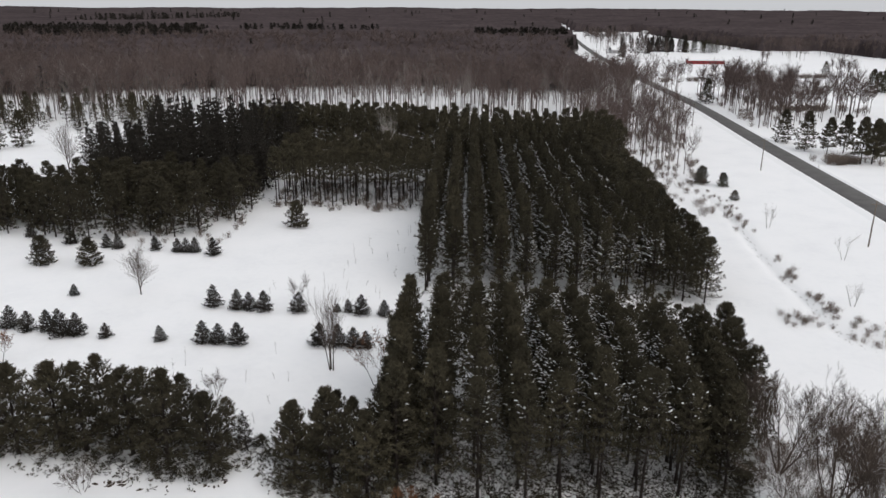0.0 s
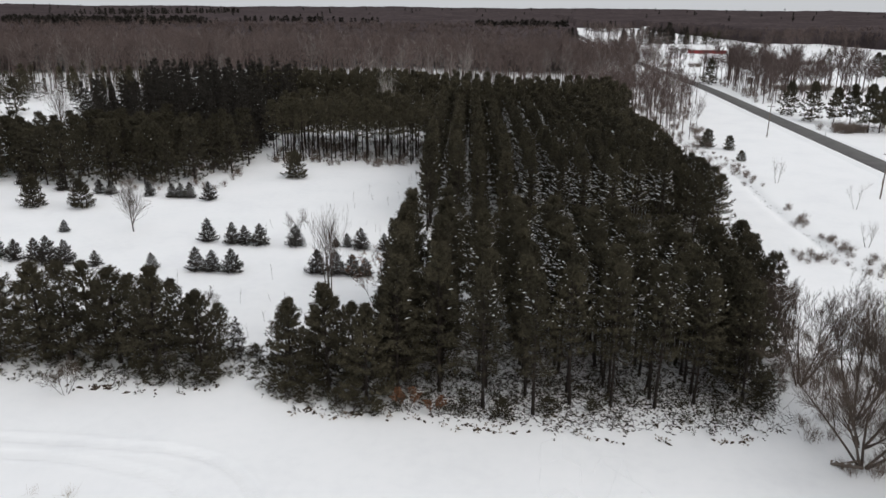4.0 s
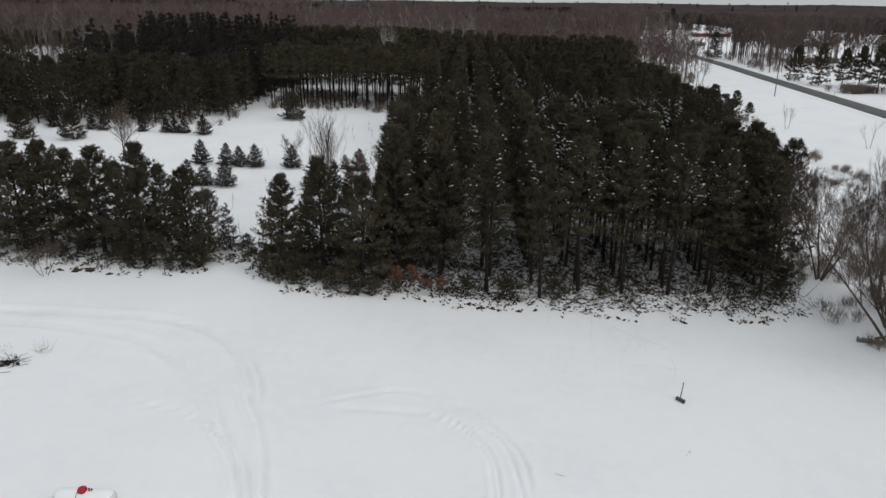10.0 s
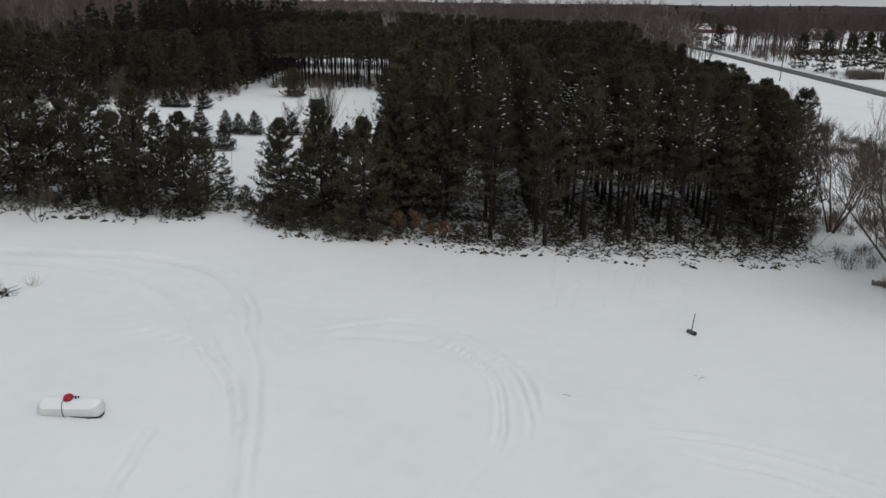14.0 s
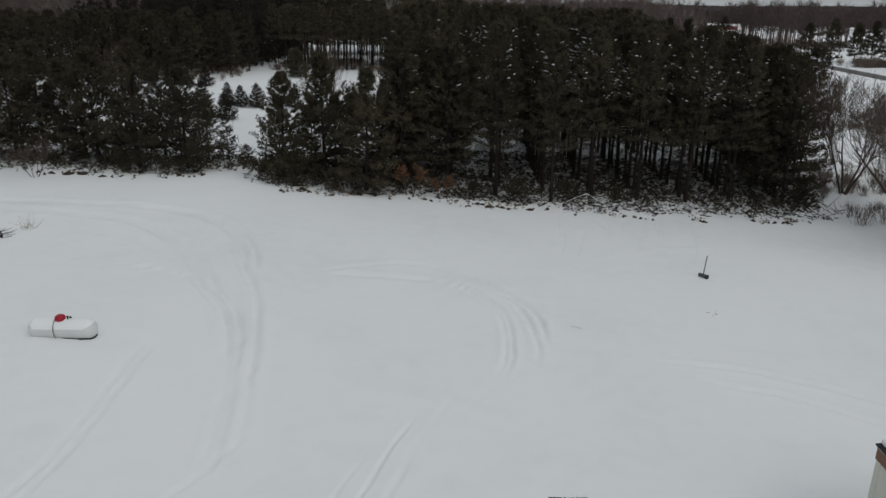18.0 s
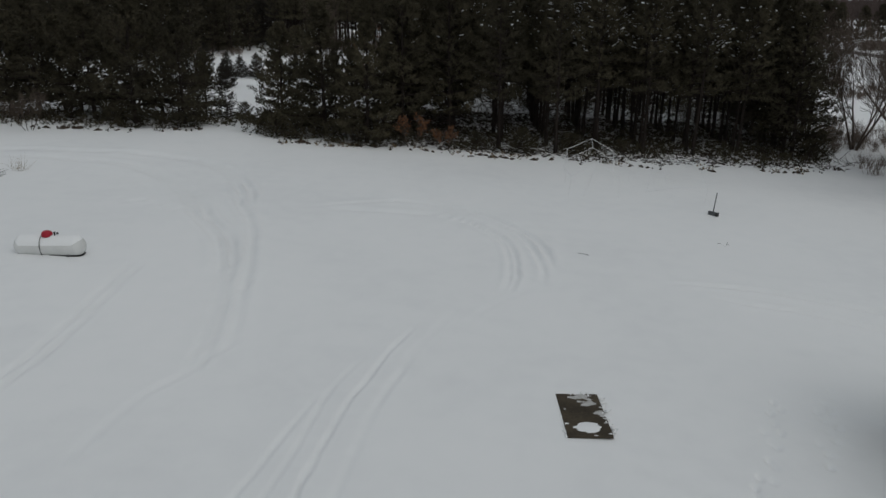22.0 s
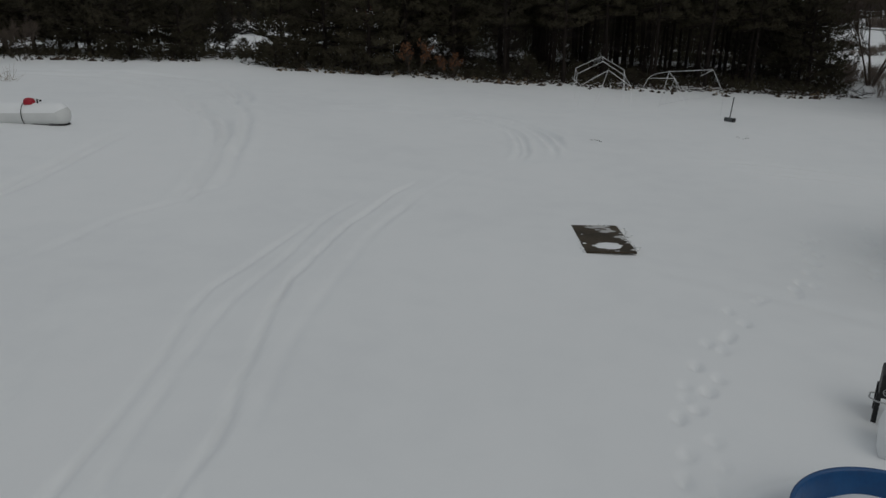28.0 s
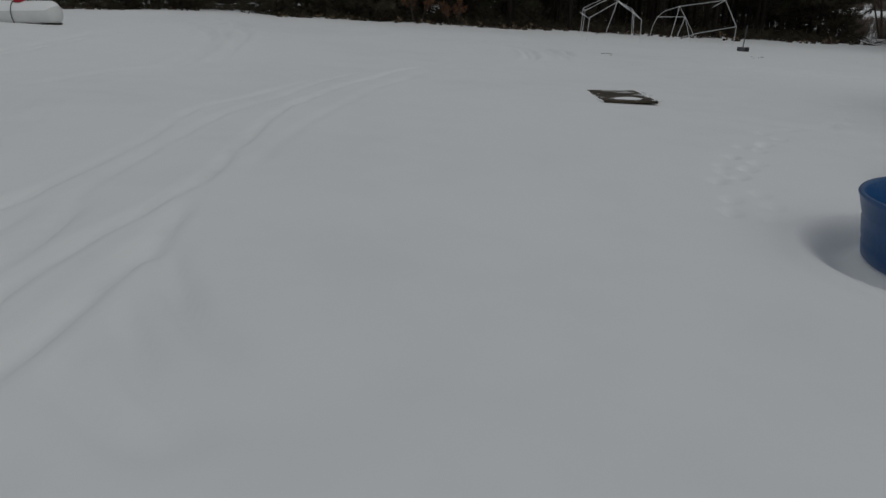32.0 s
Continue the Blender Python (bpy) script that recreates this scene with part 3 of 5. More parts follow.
    if snow:
        loaded = np.repeat((np.abs(np.cos(az)) > 0.72) if lanes else (rng.random(n) < 0.55), clumps)
        kk = np.repeat(k, clumps)
        hold = loaded & (kk > snow_at[0]) & (kk < snow_at[1]) & (rng.random(len(tip)) < snow)
        white = plates(tip[hold] + up * 0.15 + way[hold] * 0.1, way[hold], snow_size, snow_size * 0.3, rng)
    return merged(*wood), crown, white


def tree_thing(name, label, category, pieces, needles, group="", bark=BARK):
    ob = thing(name, label, category, group=group)
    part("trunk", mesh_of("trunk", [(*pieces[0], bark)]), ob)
    part("crown", mesh_of("crown", [(*pieces[1], needles)]), ob)
    if pieces[2] is not None and len(pieces[2][1]):
        tagged(part("snow", mesh_of("snow", [(*pieces[2], SNOW_CLUMP)], smooth=True), ob, "white snow lying on the branches"), kind="stuff")
    return ob


def plant(templates, spots, rng, scale=(0.9, 1.1), again=False, facing=False):
    """The templates themselves at the first spots, copies of them at the rest."""
    for n, (x, y, *more) in enumerate(spots):
        t = templates[n % len(templates)]
        s = rng.uniform(*scale) * (more[0] if more else 1)
        m = Matrix.Translation((x, y, float(land(x, y)) - 0.05)) @ pose(0, 0, 0, rng.normal(0, 1.2), rng.normal(0, 1.2), 180 * rng.integers(0, 2) + rng.normal(0, 9) if facing else rng.uniform(0, 360))
        ob = copy_thing(t, m) if again or n >= len(templates) else t
        ob.matrix_basis = m @ Matrix.Diagonal((s, s, s * rng.uniform(0.94, 1.06), 1))


def bare(seed, height, stems=1, spread=0.25, depth=4, radius=0.16, kids=3, up=0.35, sides=4, first=0.25, fine=1.0):
    """Limbs and twigs of a leafless tree, as vertices and triangles."""
    r = random.Random(seed)
    seg = []

    def grow(p, d, length, rad, level):
        n = 5 if level < 2 else 3
        for k in range(n):
            d = (d + Vector((r.gauss(0, 0.05), r.gauss(0, 0.05), r.gauss(0, 0.04) + up * 0.1))).normalized()
            q = p + d * (length / n)
            r1, r2 = (max(0.006 * fine, rad * (1 - 0.7 * (k + j) / n)) for j in (0, 1))
            seg.append((p, q, r1, r2, level))
            p = q
            if level < depth and (k > 0 or level > 0 or first < 0.2):
                for _ in range(kids - 1 if level < 2 else 2 if k < 2 else 1):
                    if r.random() < 0.86:
                        side = d.cross(Vector((r.gauss(0, 1), r.gauss(0, 1), r.gauss(0, 1)))).normalized()
                        kd = (d + side * r.uniform(0.4, 0.75) + Vector((0, 0, 0.1))).normalized()
                        grow(p, kd, length * r.uniform(0.45, 0.68) * (1.1 - 0.45 * k / n), r2 * r.uniform(0.45, 0.65), level + 1)

    made = []
    for k in range(stems):
        a = 2 * math.pi * k / stems + r.uniform(-0.4, 0.4)
        d = Vector((math.cos(a) * spread, math.sin(a) * spread, 1)).normalized() if stems > 1 else Vector((r.gauss(0, 0.05), r.gauss(0, 0.05), 1)).normalized()
        seg.clear()
        grow(Vector((math.cos(a), math.sin(a), 0)) * (0.25 if stems > 1 else 0), d, height * r.uniform(0.6, 0.75), radius * r.uniform(0.7, 1.1), 0)
        made.append(list(seg))

    def tube_set(some, sd):
        return tubes([tuple(q[0]) for q in some], [tuple(q[1]) for q in some], np.array([q[2] for q in some]), np.array([q[3] for q in some]), sd)

    fine_ones = [q for some in made for q in some if q[4] >= 2]
    return [tube_set([q for q in some if q[4] < 2], sides) for some in made], tube_set(fine_ones, 3)


def wood_tree(seed, height, twigs, width, crown=0.55):
    """A leafless forest tree seen from afar: trunk, limbs and a haze of twigs."""
    rng = np.random.default_rng(seed)
    bend = rng.normal(0, 0.03, 2) * height
    z = np.array([0, 0.45, 0.8]) * height
    stem = np.column_stack([bend[0] * (z / height) ** 2, bend[1] * (z / height) ** 2, z])
    out = [tubes(stem[:-1], stem[1:], np.array([0.17, 0.12]), np.array([0.12, 0.05]), 4)]
    n = 10
    zl = rng.uniform(0.35, 0.78, n) * height
    az = rng.uniform(0, 2 * np.pi, n)
    ln = rng.uniform(0.16, 0.3, n) * height
    a = np.column_stack([bend[0] * (zl / height) ** 2, bend[1] * (zl / height) ** 2, zl])
    b = a + np.column_stack([np.cos(az) * ln * 0.6, np.sin(az) * ln * 0.6, ln * 0.85])
    out.append(tubes(a, b, 0.055, 0.02, 3))
    pick = rng.integers(0, n, twigs)
    k = rng.uniform(0.2, 1.0, (twigs, 1))
    p = a[pick] + (b - a)[pick] * k
    d = unit((b - a)[pick] * 0.25 + rng.normal(size=(twigs, 3)) + [0, 0, 0.9])
    out.append(blades(p, d, height * 0.12, width, 1, 0.3, rng))
    return merged(*out)


rng = np.random.default_rng(7)

# the plantation: rows of tall pines in two blocks, with a lane across between them
ROW, GAP = 3.9, 2.45
START = (57.0, 58.2, 55.8, 55.0, 57.2, 57.3, 57.4, 58.6, 59.4, 67.0)
front, rest = [], []
for k in range(13):
    x = -5.8 + ROW * k
    if k < 10:
        for y in np.arange(START[k], 80 + 0.06 * x, 1.9):
            if rng.random() < (0.72 if 0 < k < 4 else 0.93) or y < START[k] + 1:
                front.append((x + 0.7 * (k > 7) + 0.09 * max(0.0, y - 60) * (k > 6) + rng.normal(0, 0.18), y + rng.normal(0, 0.25) * (y > START[k]), k, y < START[k] + 1))
    x = -5.7 + 4.1 * k
    for y in np.arange(109.5 + rng.uniform(-0.8, 0.8), 196 if k < 11 else 178, GAP):
        if rng.random() < 0.96 and k < 12:
            rest.append((x + rng.normal(0, 0.2), y + rng.normal(0, 0.3)))
rest.sort(key=lambda q: q[1])
second, rest = rest[:160], rest[160:]
pines = [tree_thing("pine_tree", "tall dark green plantation pine with low boughs", "tree",
                    pine(20 + n, 13.8, 2.2, (2.6, 2.3, 2.45)[n], 18, 5, 9, 0.28, 0.065, count=13, shape=0.5, skirt=0.8, snow=0.03, snow_at=(0.4, 0.9), dead=22, twigs=False), NEEDLE, "pines of the plantation") for n in range(3)]
snowy = [tree_thing("pine_tree", "tall dark green plantation pine with snow on its branches", "tree",
                    pine(30 + n, 13.7, 5.4, 2.4, 14, 5, 8, 0.28, 0.065, count=14, shape=0.45, skirt=0.75, lift=(-6, 50), snow=0.75, snow_at=(0.25, 0.72), lanes=True, dead=26, twigs=False), NEEDLE, "pines of the plantation") for n in range(3)]
dark = [tree_thing("pine_tree", "tall dark green plantation pine with a bare lower trunk", "tree",
                   pine(36 + n, 13.7, 5.2, 2.4, 14, 5, 8, 0.28, 0.065, count=14, shape=0.45, skirt=0.75, lift=(-6, 50), snow=0.16, snow_at=(0.3, 0.86), lanes=True, dead=26, twigs=False), NEEDLE, "pines of the plantation") for n in range(2)]
bushy = [tree_thing("pine_tree", "tall bushy dark pine with boughs down to the snow", "tree",
                    pine(26 + n, 13.4, 1.4, 3.2, 18, 5, 10, 0.3, 0.07, count=13, shape=0.52, skirt=0.85, lift=(-4, 52), bare_arms=0.05, snow=0.03, snow_at=(0.4, 0.9), dead=8, twigs=False), NEEDLE, "pines of the plantation") for n in range(2)]
pillar = [tree_thing("pine_tree", "tall narrow dark green plantation pine with short low boughs", "tree",
                     pine(23 + n, 13.8, 4.2, 2.1, 15, 5, 8, 0.28, 0.065, count=13, shape=0.45, skirt=0.72, snow=0.06, snow_at=(0.3, 0.86), lanes=True, dead=34, twigs=False), NEEDLE, "pines of the plantation") for n in range(2)]
sets = ([], [], [], [], [])
for x, y, k, first in front:
    which = 3 if k > 7 else 0 if k < 1 or (k == 1 and y < 66) else 4 if k < 4 else 2 if first or rng.random() < 0.25 else 1
    sets[which].append((x, y, 1.0 - 0.0042 * max(0.0, x + 4)))
for some, where in zip((pines, snowy, dark, bushy, pillar), sets):
    plant(some, where, rng, (0.95, 1.04), facing=True)
lighter = [tree_thing("pine_tree", "tall dark green plantation pine in a dense row", "tree",
                      pine(46 + n, 13.2, 2.8, (1.8, 2.0)[n], 13, 5, 5, 0.36, 0.11, 10, shape=0.45, skirt=0.75, snow=(0.1, 0.95)[n], snow_at=(0.2, 0.64), lanes=True, snow_size=0.28, dead=12, twigs=False), NEEDLE, "pines of the plantation") for n in range(2)]
plant(lighter[:1], [q for q in second if q[0] < 7], rng, (0.94, 1.04))
plant(lighter[1:], [q for q in second if 7 <= q[0] < 33], rng, (0.92, 1.0), facing=True)
for q in (q for q in second if q[0] >= 33):
    copy_thing(bushy[0], pose(q[0], q[1], float(land(*q)) - 0.05, 0, 0, rng.uniform(0, 360)) @ Matrix.Diagonal((0.92, 0.92, rng.uniform(0.84, 0.93), 1)))

def far_tree(pieces, needles):
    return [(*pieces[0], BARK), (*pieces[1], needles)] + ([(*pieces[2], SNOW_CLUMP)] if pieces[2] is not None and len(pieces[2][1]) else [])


FAR = dict(twigs=False, sides=4)
low = [far_tree(pine(40 + n, 13.0, 3.0, 1.75 if n < 2 else 1.95, 11, 4, 4, 0.5, 0.17, 7, shape=0.45, skirt=0.75, snow=0.95 if n > 1 else 0.1, snow_at=(0.2, 0.66), lanes=True, snow_size=0.31, long=0.5, **FAR), NEEDLE) for n in range(4)]
full = [far_tree(pine(44 + n, 14.6, 8.6, 2.1, 8, 5, 4, 0.55, 0.18, 8, shape=0.45, skirt=0.8, long=0.5, snow=0.03, **FAR), NEEDLE) for n in range(3)]
mid = [far_tree(pine(50 + n, 11.4, 0.9, 2.9, 11, 5, 5, 0.5, 0.15, 8, shape=0.5, skirt=0.85, lift=(-8, 55), long=0.5, snow=0.04, **FAR), NEEDLE) for n in range(3)]
deep = [far_tree(pine(48 + n, 14.6, 2.5, 2.2, 10, 5, 4, 0.55, 0.18, 7, shape=0.45, skirt=0.8, long=0.5, **FAR), NEEDLE) for n in range(2)]
for want, some in ((lambda x: x < 7, low[:2]), (lambda x: 7 <= x < 35, low[2:]), (lambda x: x >= 35, mid)):
    stand = new("pine_stand", mesh_of("pine_stand", spread_out(some, on_land([q for q in rest if want(q[0])]), rng, (0.92, 1.05), True)))
    tagged(stand, "dense rows of dark green plantation pines with snow in the branches", "trees", kind="stuff")

# pines behind the clearing: a tall band at the back, a lower one before it, and the thick block on the left
back = [(x + rng.normal(0, 0.5), y + rng.normal(0, 0.8)) for x in np.arange(-62, 44, 3.1) for y in np.arange(197 if x > -9 else 206, 230, 3.6)]
band = [(x + rng.normal(0, 0.4), y + rng.normal(0, 0.4)) for x in np.arange(-43, -8, 2.6) for y in np.arange(159, 190, 4.4)]
bx, by = np.meshgrid(np.arange(-124, -48, 3.7), np.arange(128, 214, 4.0))
block = [(x + rng.normal(0, 1.6), y + rng.normal(0, 1.6)) for x, y in zip(bx.ravel(), by.ravel())
         if y > 128 + max(0, (-66 - x) * 0.28) + max(0, (x + 57) * 2.2) and x > (-124 if y < 152 else -0.53 * y)]
west = lambda x, y: min(1.0, max(0.0, (x / y + 0.458) / 0.025))
tall = [(x, y, west(x, y) + (1 - west(x, y)) * min(0.95, 0.86 - 0.0082 * (y - 175))) for x, y in block if y > 160]
short = [q for q in block if q[1] <= 160]
far_set = new("pine_stand", mesh_of("pine_stand", spread_out(full, on_land([q for q in back if q[1] < 216 and q[0] < -8]), rng, (0.94, 1.06)) + spread_out(deep, on_land([q for q in back if q[1] >= 216 or q[0] >= -8]), rng, (0.92, 1.04))))
tagged(far_set, "thick stand of tall dark pines behind the clearing", "trees", kind="stuff")
short += [(x, 139 + max(0.0, (-84 - x) * 0.22) + rng.uniform(-1.5, 11)) for x in rng.uniform(-125, -78, 46)]
lower = np.array([0.94 + 0.08 * min(1.0, max(0.0, (q[0] + 82) / 14)) for q in short])
mid_set = new("pine_stand", mesh_of("pine_stand", spread_out(mid, np.column_stack([on_land(short), lower]), rng, (0.82, 1.04))))
tagged(mid_set, "dark bushy pines at the edge of the clearing", "trees", kind="stuff")
trunky = [far_tree(pine(66 + n, 12.2, 6.4, 1.9, 7, 5, 5, 0.45, 0.14, 8, shape=0.45, skirt=0.8, long=0.5, dead=6, **FAR), NEEDLE) for n in range(2)]
band_set = new("pine_stand", mesh_of("pine_stand", spread_out(trunky, on_land(band), rng, (0.85, 1.08))))
tagged(band_set, "rows of pines with bare trunks behind the clearing", "trees", kind="stuff")
lane = [(x + rng.normal(0, 0.5), y + rng.normal(0, 0.6)) for x in np.arange(-3, 31, 2.7) for y in np.arange(86, 102, 3.0)]
lane_set = new("pine_stand", mesh_of("pine_stand", spread_out(mid, on_land(lane), rng, (0.42, 0.62))))
tagged(lane_set, "young bushy pines in the lane between the two blocks", "trees", kind="stuff")
point = [far_tree(pine(56 + n, 18.5, 0.8, 3.3, 16, 6, 3, 0.55, 0.2, 7, shape=0.95, skirt=0.95, lift=(-18, 35), bare_arms=0.0, long=0.5, snow=0.02, crowd=1.2, fade=0.5, **FAR), SPRUCE) for n in range(2)]
point_set = new("spruce_stand", mesh_of("spruce_stand", spread_out(point, np.column_stack([on_land([q[:2] for q in tall]), [q[2] for q in tall]]), rng, (0.86, 1.04))))
slim = [far_tree(pine(64 + n, 18.5, 0.8, 3.4, 12, 6, 3, 1.0, 0.5, 6, shape=0.9, skirt=0.95, lift=(-18, 35), bare_arms=0.0, long=0.7, **FAR), SPRUCE) for n in range(2)]
tiny = []
for n in range(2):
    w, c, q = conifer(58 + n, 18.0, 1.0, 3.6, 7, 5, 2, 2.2, 1.3, 3, shape=0.85, rise=0.0, trunk_r=0.2, sides=3, limbs=False)
    tiny.append([(*c, SPRUCE)])
tagged(point_set, "thick stand of tall pointed dark spruces", "trees", kind="stuff")

# the windbreak of bushy pines beside the field
WIND_H = 9.6
wind = [tree_thing("pine_tree", "bushy dark green pine with low boughs beside the field", "tree",
                   pine(60 + n, WIND_H, 1.5, (3.4, 3.1, 3.5, 3.2)[n], 15, 5, 12, 0.3, 0.075, 17, shape=0.72, skirt=0.85, lift=(-12, 66), bare_arms=0.22, ragged=0.42, crowd=1.4, long=0.5, trunk_r=0.19, dead=14), NEEDLE, "pines of the windbreak") for n in range(4)]
# place, the height of the top over the field's level
wind_tops = [(-32.9, 60.8, 10.9), (-28.6, 59.2, 11.1), (-24.2, 58.8, 9.1), (-15.7, 57.7, 9.4), (-12.1, 57.4, 11.0), (-8.4, 55.3, 10.2), (-37.9, 61.2, 11.0), (-40.7, 61.5, 10.4), (-44.6, 60.5, 10.6),
             (-49.0, 61.0, 10.8), (-53.5, 60.0, 10.6), (-58.5, 62.0, 10.4), (-35.6, 63.8, 8.6), (-30.8, 63.5, 8.0), (-26.2, 62.6, 7.4), (-47.0, 64.0, 9.4), (-42.6, 64.6, 9.2), (-6.3, 60.4, 9.4), (-33.2, 65.4, 9.0), (-28.3, 64.2, 8.2), (-23.8, 62.8, 6.4), (-38.4, 66.0, 9.2), (-14.2, 61.6, 7.4), (-51.5, 64.5, 9.4), (-17.0, 61.8, 6.6), (-10.6, 62.2, 7.6), (-8.2, 64.0, 8.0), (-12.6, 65.0, 6.8)]
bushes = [tree_thing("pine_bush", "low dark green pine bush at the field's edge", "bush",
                     pine(70 + n, 2.4, 0.15, 1.6, 6, 6, 7, 0.24, 0.05, 13, shape=0.4, skirt=0.9, lift=(0, 55), ragged=0.45, trunk_r=0.05, long=0.3, sides=4), NEEDLE, "low pine bushes") for n in range(3)]
plant(bushes, [(x, y, rng.uniform(0.35, 0.75)) for x, y in ((-15.6, 55.4), (-13.9, 55.0), (-16.9, 56.4), (-11.0, 54.6), (-9.3, 53.8), (-12.4, 55.8), (-7.2, 53.6), (-27.6, 57.0), (-29.4, 57.6), (-25.4, 56.8), (-31.5, 58.5), (-22.9, 57.4), (-24.0, 56.6),
                                                     (-34.0, 59.2), (-36.2, 59.6), (-39.0, 59.8), (-20.2, 62.6), (-5.4, 54.8), (-3.2, 55.9), (0.2, 54.6), (3.6, 54.0), (7.6, 55.4), (11.5, 55.8), (28.4, 60.5), (29.6, 62.0), (27.2, 58.2))], rng)
plant(wind, [(x, y, (z - float(land(x, y))) / WIND_H) for x, y, z in wind_tops if x < -18], rng, (0.98, 1.02))
slender = [tree_thing("pine_tree", "slender dark green pine with gaps between its boughs", "tree",
                      pine(74 + n, WIND_H, 1.1, 2.7, 15, 5, 11, 0.3, 0.08, 17, shape=0.7, skirt=0.88, lift=(-14, 66), bare_arms=0.18, ragged=0.45, crowd=1.3, long=0.5, trunk_r=0.17, dead=16), NEEDLE, "pines of the windbreak") for n in range(3)]
plant(slender, [(x, y, (z - float(land(x, y))) / WIND_H) for x, y, z in wind_tops if x >= -18], rng, (0.98, 1.02))

# young spruces in the clearing
young = [tree_thing("spruce", "young dark green spruce standing in the snow", "tree",
                    pine(80 + n, 3.2, 0.08, 1.3, 15, 7, 7, 0.13, 0.055, 12, shape=0.85, skirt=0.95, lift=(6, 40), bare_arms=0.0, ragged=0.22, trunk_r=0.05, long=0.22, sides=4, crowd=1.35, fade=0.75, twigs=False), SPRUCE, "young spruces in the clearing") for n in range(3)]
SPRUCES = [(-37.4, 99.1, 1), (-33.5, 98.1, 1), (-31.6, 98, 0.95), (-29.4, 97.9, 1), (-24.2, 97.5, 1), (-18.4, 98.2, 0.45), (-16.8, 98.4, 0.6), (-14.8, 97.8, 1), (-11.4, 97.7, 0.75),
           (-34.7, 86.6, 1)]
SPRUCES += [(-32.5, 86.5, 0.95), (-29.9, 86.4, 1.05), (-18.9, 86.8, 1), (-16.5, 87.1, 0.9), (-14.3, 86.8, 0.95), (-12.6, 86.8, 0.75), (-63.4, 90.4, 1.1), (-60.5, 89.5, 0.9),
           (-57.7, 89.6, 1), (-55, 88.1, 1.2), (-52.8, 88.2, 0.95), (-48.6, 87.8, 0.75), (-40.7, 87, 0.65), (-60.7, 102.7, 0.65), (-66.9, 126.7, 0.9), (-64.5, 126.1, 0.9), (-57, 125.4, 0.8),
           (-52.6, 124.6, 0.9), (-51.1, 124.7, 0.8), (-49.4, 124.5, 0.85), (-45.4, 123, 1.05), (-74.7, 128.4, 0.95), (-84.7, 132.3, 0.8)]
plant(young, SPRUCES, rng, (0.95, 1.08))
slim_spruce = [tree_thing("spruce", "slim sparse young spruce in the gap of the windbreak", "tree",
                          pine(86, 4.4, 0.3, 1.0, 14, 5, 6, 0.13, 0.05, 10, shape=0.85, skirt=0.95, lift=(2, 42), ragged=0.35, trunk_r=0.05, long=0.22, sides=4, crowd=1.2, fade=0.7, twigs=False), SPRUCE)]
plant(slim_spruce, [(-21.6, 62.0)], rng, (1.0, 1.01))
round_pines = [tree_thing("pine_tree", "small rounded green pine standing alone in the snow", "tree",
                          pine(90, 4.6, 0.3, 2.1, 11, 6, 10, 0.3, 0.07, 17, crowd=1.25, shape=0.5, skirt=0.9, lift=(-5, 60), bare_arms=0.05, trunk_r=0.1), NEEDLE)]
plant(round_pines, [(-34.1, 141.7), (-73.9, 117.1, 0.95), (-65.1, 116.6, 0.9)], rng)

# leafless trees of the clearing and beside the field
def leafless(name, label, v, mat, x, y, group=""):
    ob = thing(name, label, "tree", pose(x, y, float(land(x, y)) - 0.05), group)
    for stem in v[0]:
        part("trunk", mesh_of("trunk", [(*stem, mat)], smooth=True), ob)
    tagged(part("twig_crown", mesh_of("twig_crown", [(*v[1], mat)]), ob), kind="stuff")
    return ob


leafless("bare_tree", "slender leafless tree with upright grey branches", bare(3, 10.5, 7, 0.1, 2, 0.07, 3, 1.4, fine=1.5), TWIG_NEAR, -16.1, 80.1)
leafless("bare_tree", "small spreading leafless tree in the snowy clearing", bare(5, 7.0, 1, 0.3, 3, 0.12, 4, 0.15, first=0.1, fine=1.6), TWIG_NEAR, -50.4, 103.4)
leafless("bare_tree", "spreading leafless tree at the edge of the clearing", bare(5, 11.6, 1, 0.4, 3, 0.2, 4, 0.05, first=0.12, fine=1.7), TWIG_NEAR, -108.4, 192)
leafless("bare_tree", "pale leafless birch rising out of the pines", bare(8, 16.5, 6, 0.07, 2, 0.09, 3, 1.2), BIRCH, -21.6, 196)
for n, (x, y, hgt, st) in enumerate([(32.4, 49.6, 13.5, 5), (35.5, 57, 12, 4), (37.5, 50.5, 13, 4), (33.0, 63, 10, 4), (34.2, 45.0, 9.5, 5), (33.8, 52.6, 7.0, 4)]):
    leafless("bare_tree", "large many-stemmed leafless tree at the field's edge", bare(12 + n, hgt, st, 0.8 if n in (0, 5) else 0.48, 4, 0.13, 3, 0.3 if n == 0 else 0.1 if n == 5 else 0.6, 5, fine=0.8 if n == 5 else 1.4), TWIG_NEAR, x, y, "leafless trees by the field")

# the wood beyond
def scatter(n, x0, x1, y0, y1, keep):
    x, y = rng.uniform(x0, x1, n), rng.uniform(y0, y1, n)
    ok = keep(x, y)
    return np.column_stack([x[ok], y[ok]])


def road_x(y):
    p = np.array(ROAD_LINE)
    return np.interp(y, p[:, 1], p[:, 0])


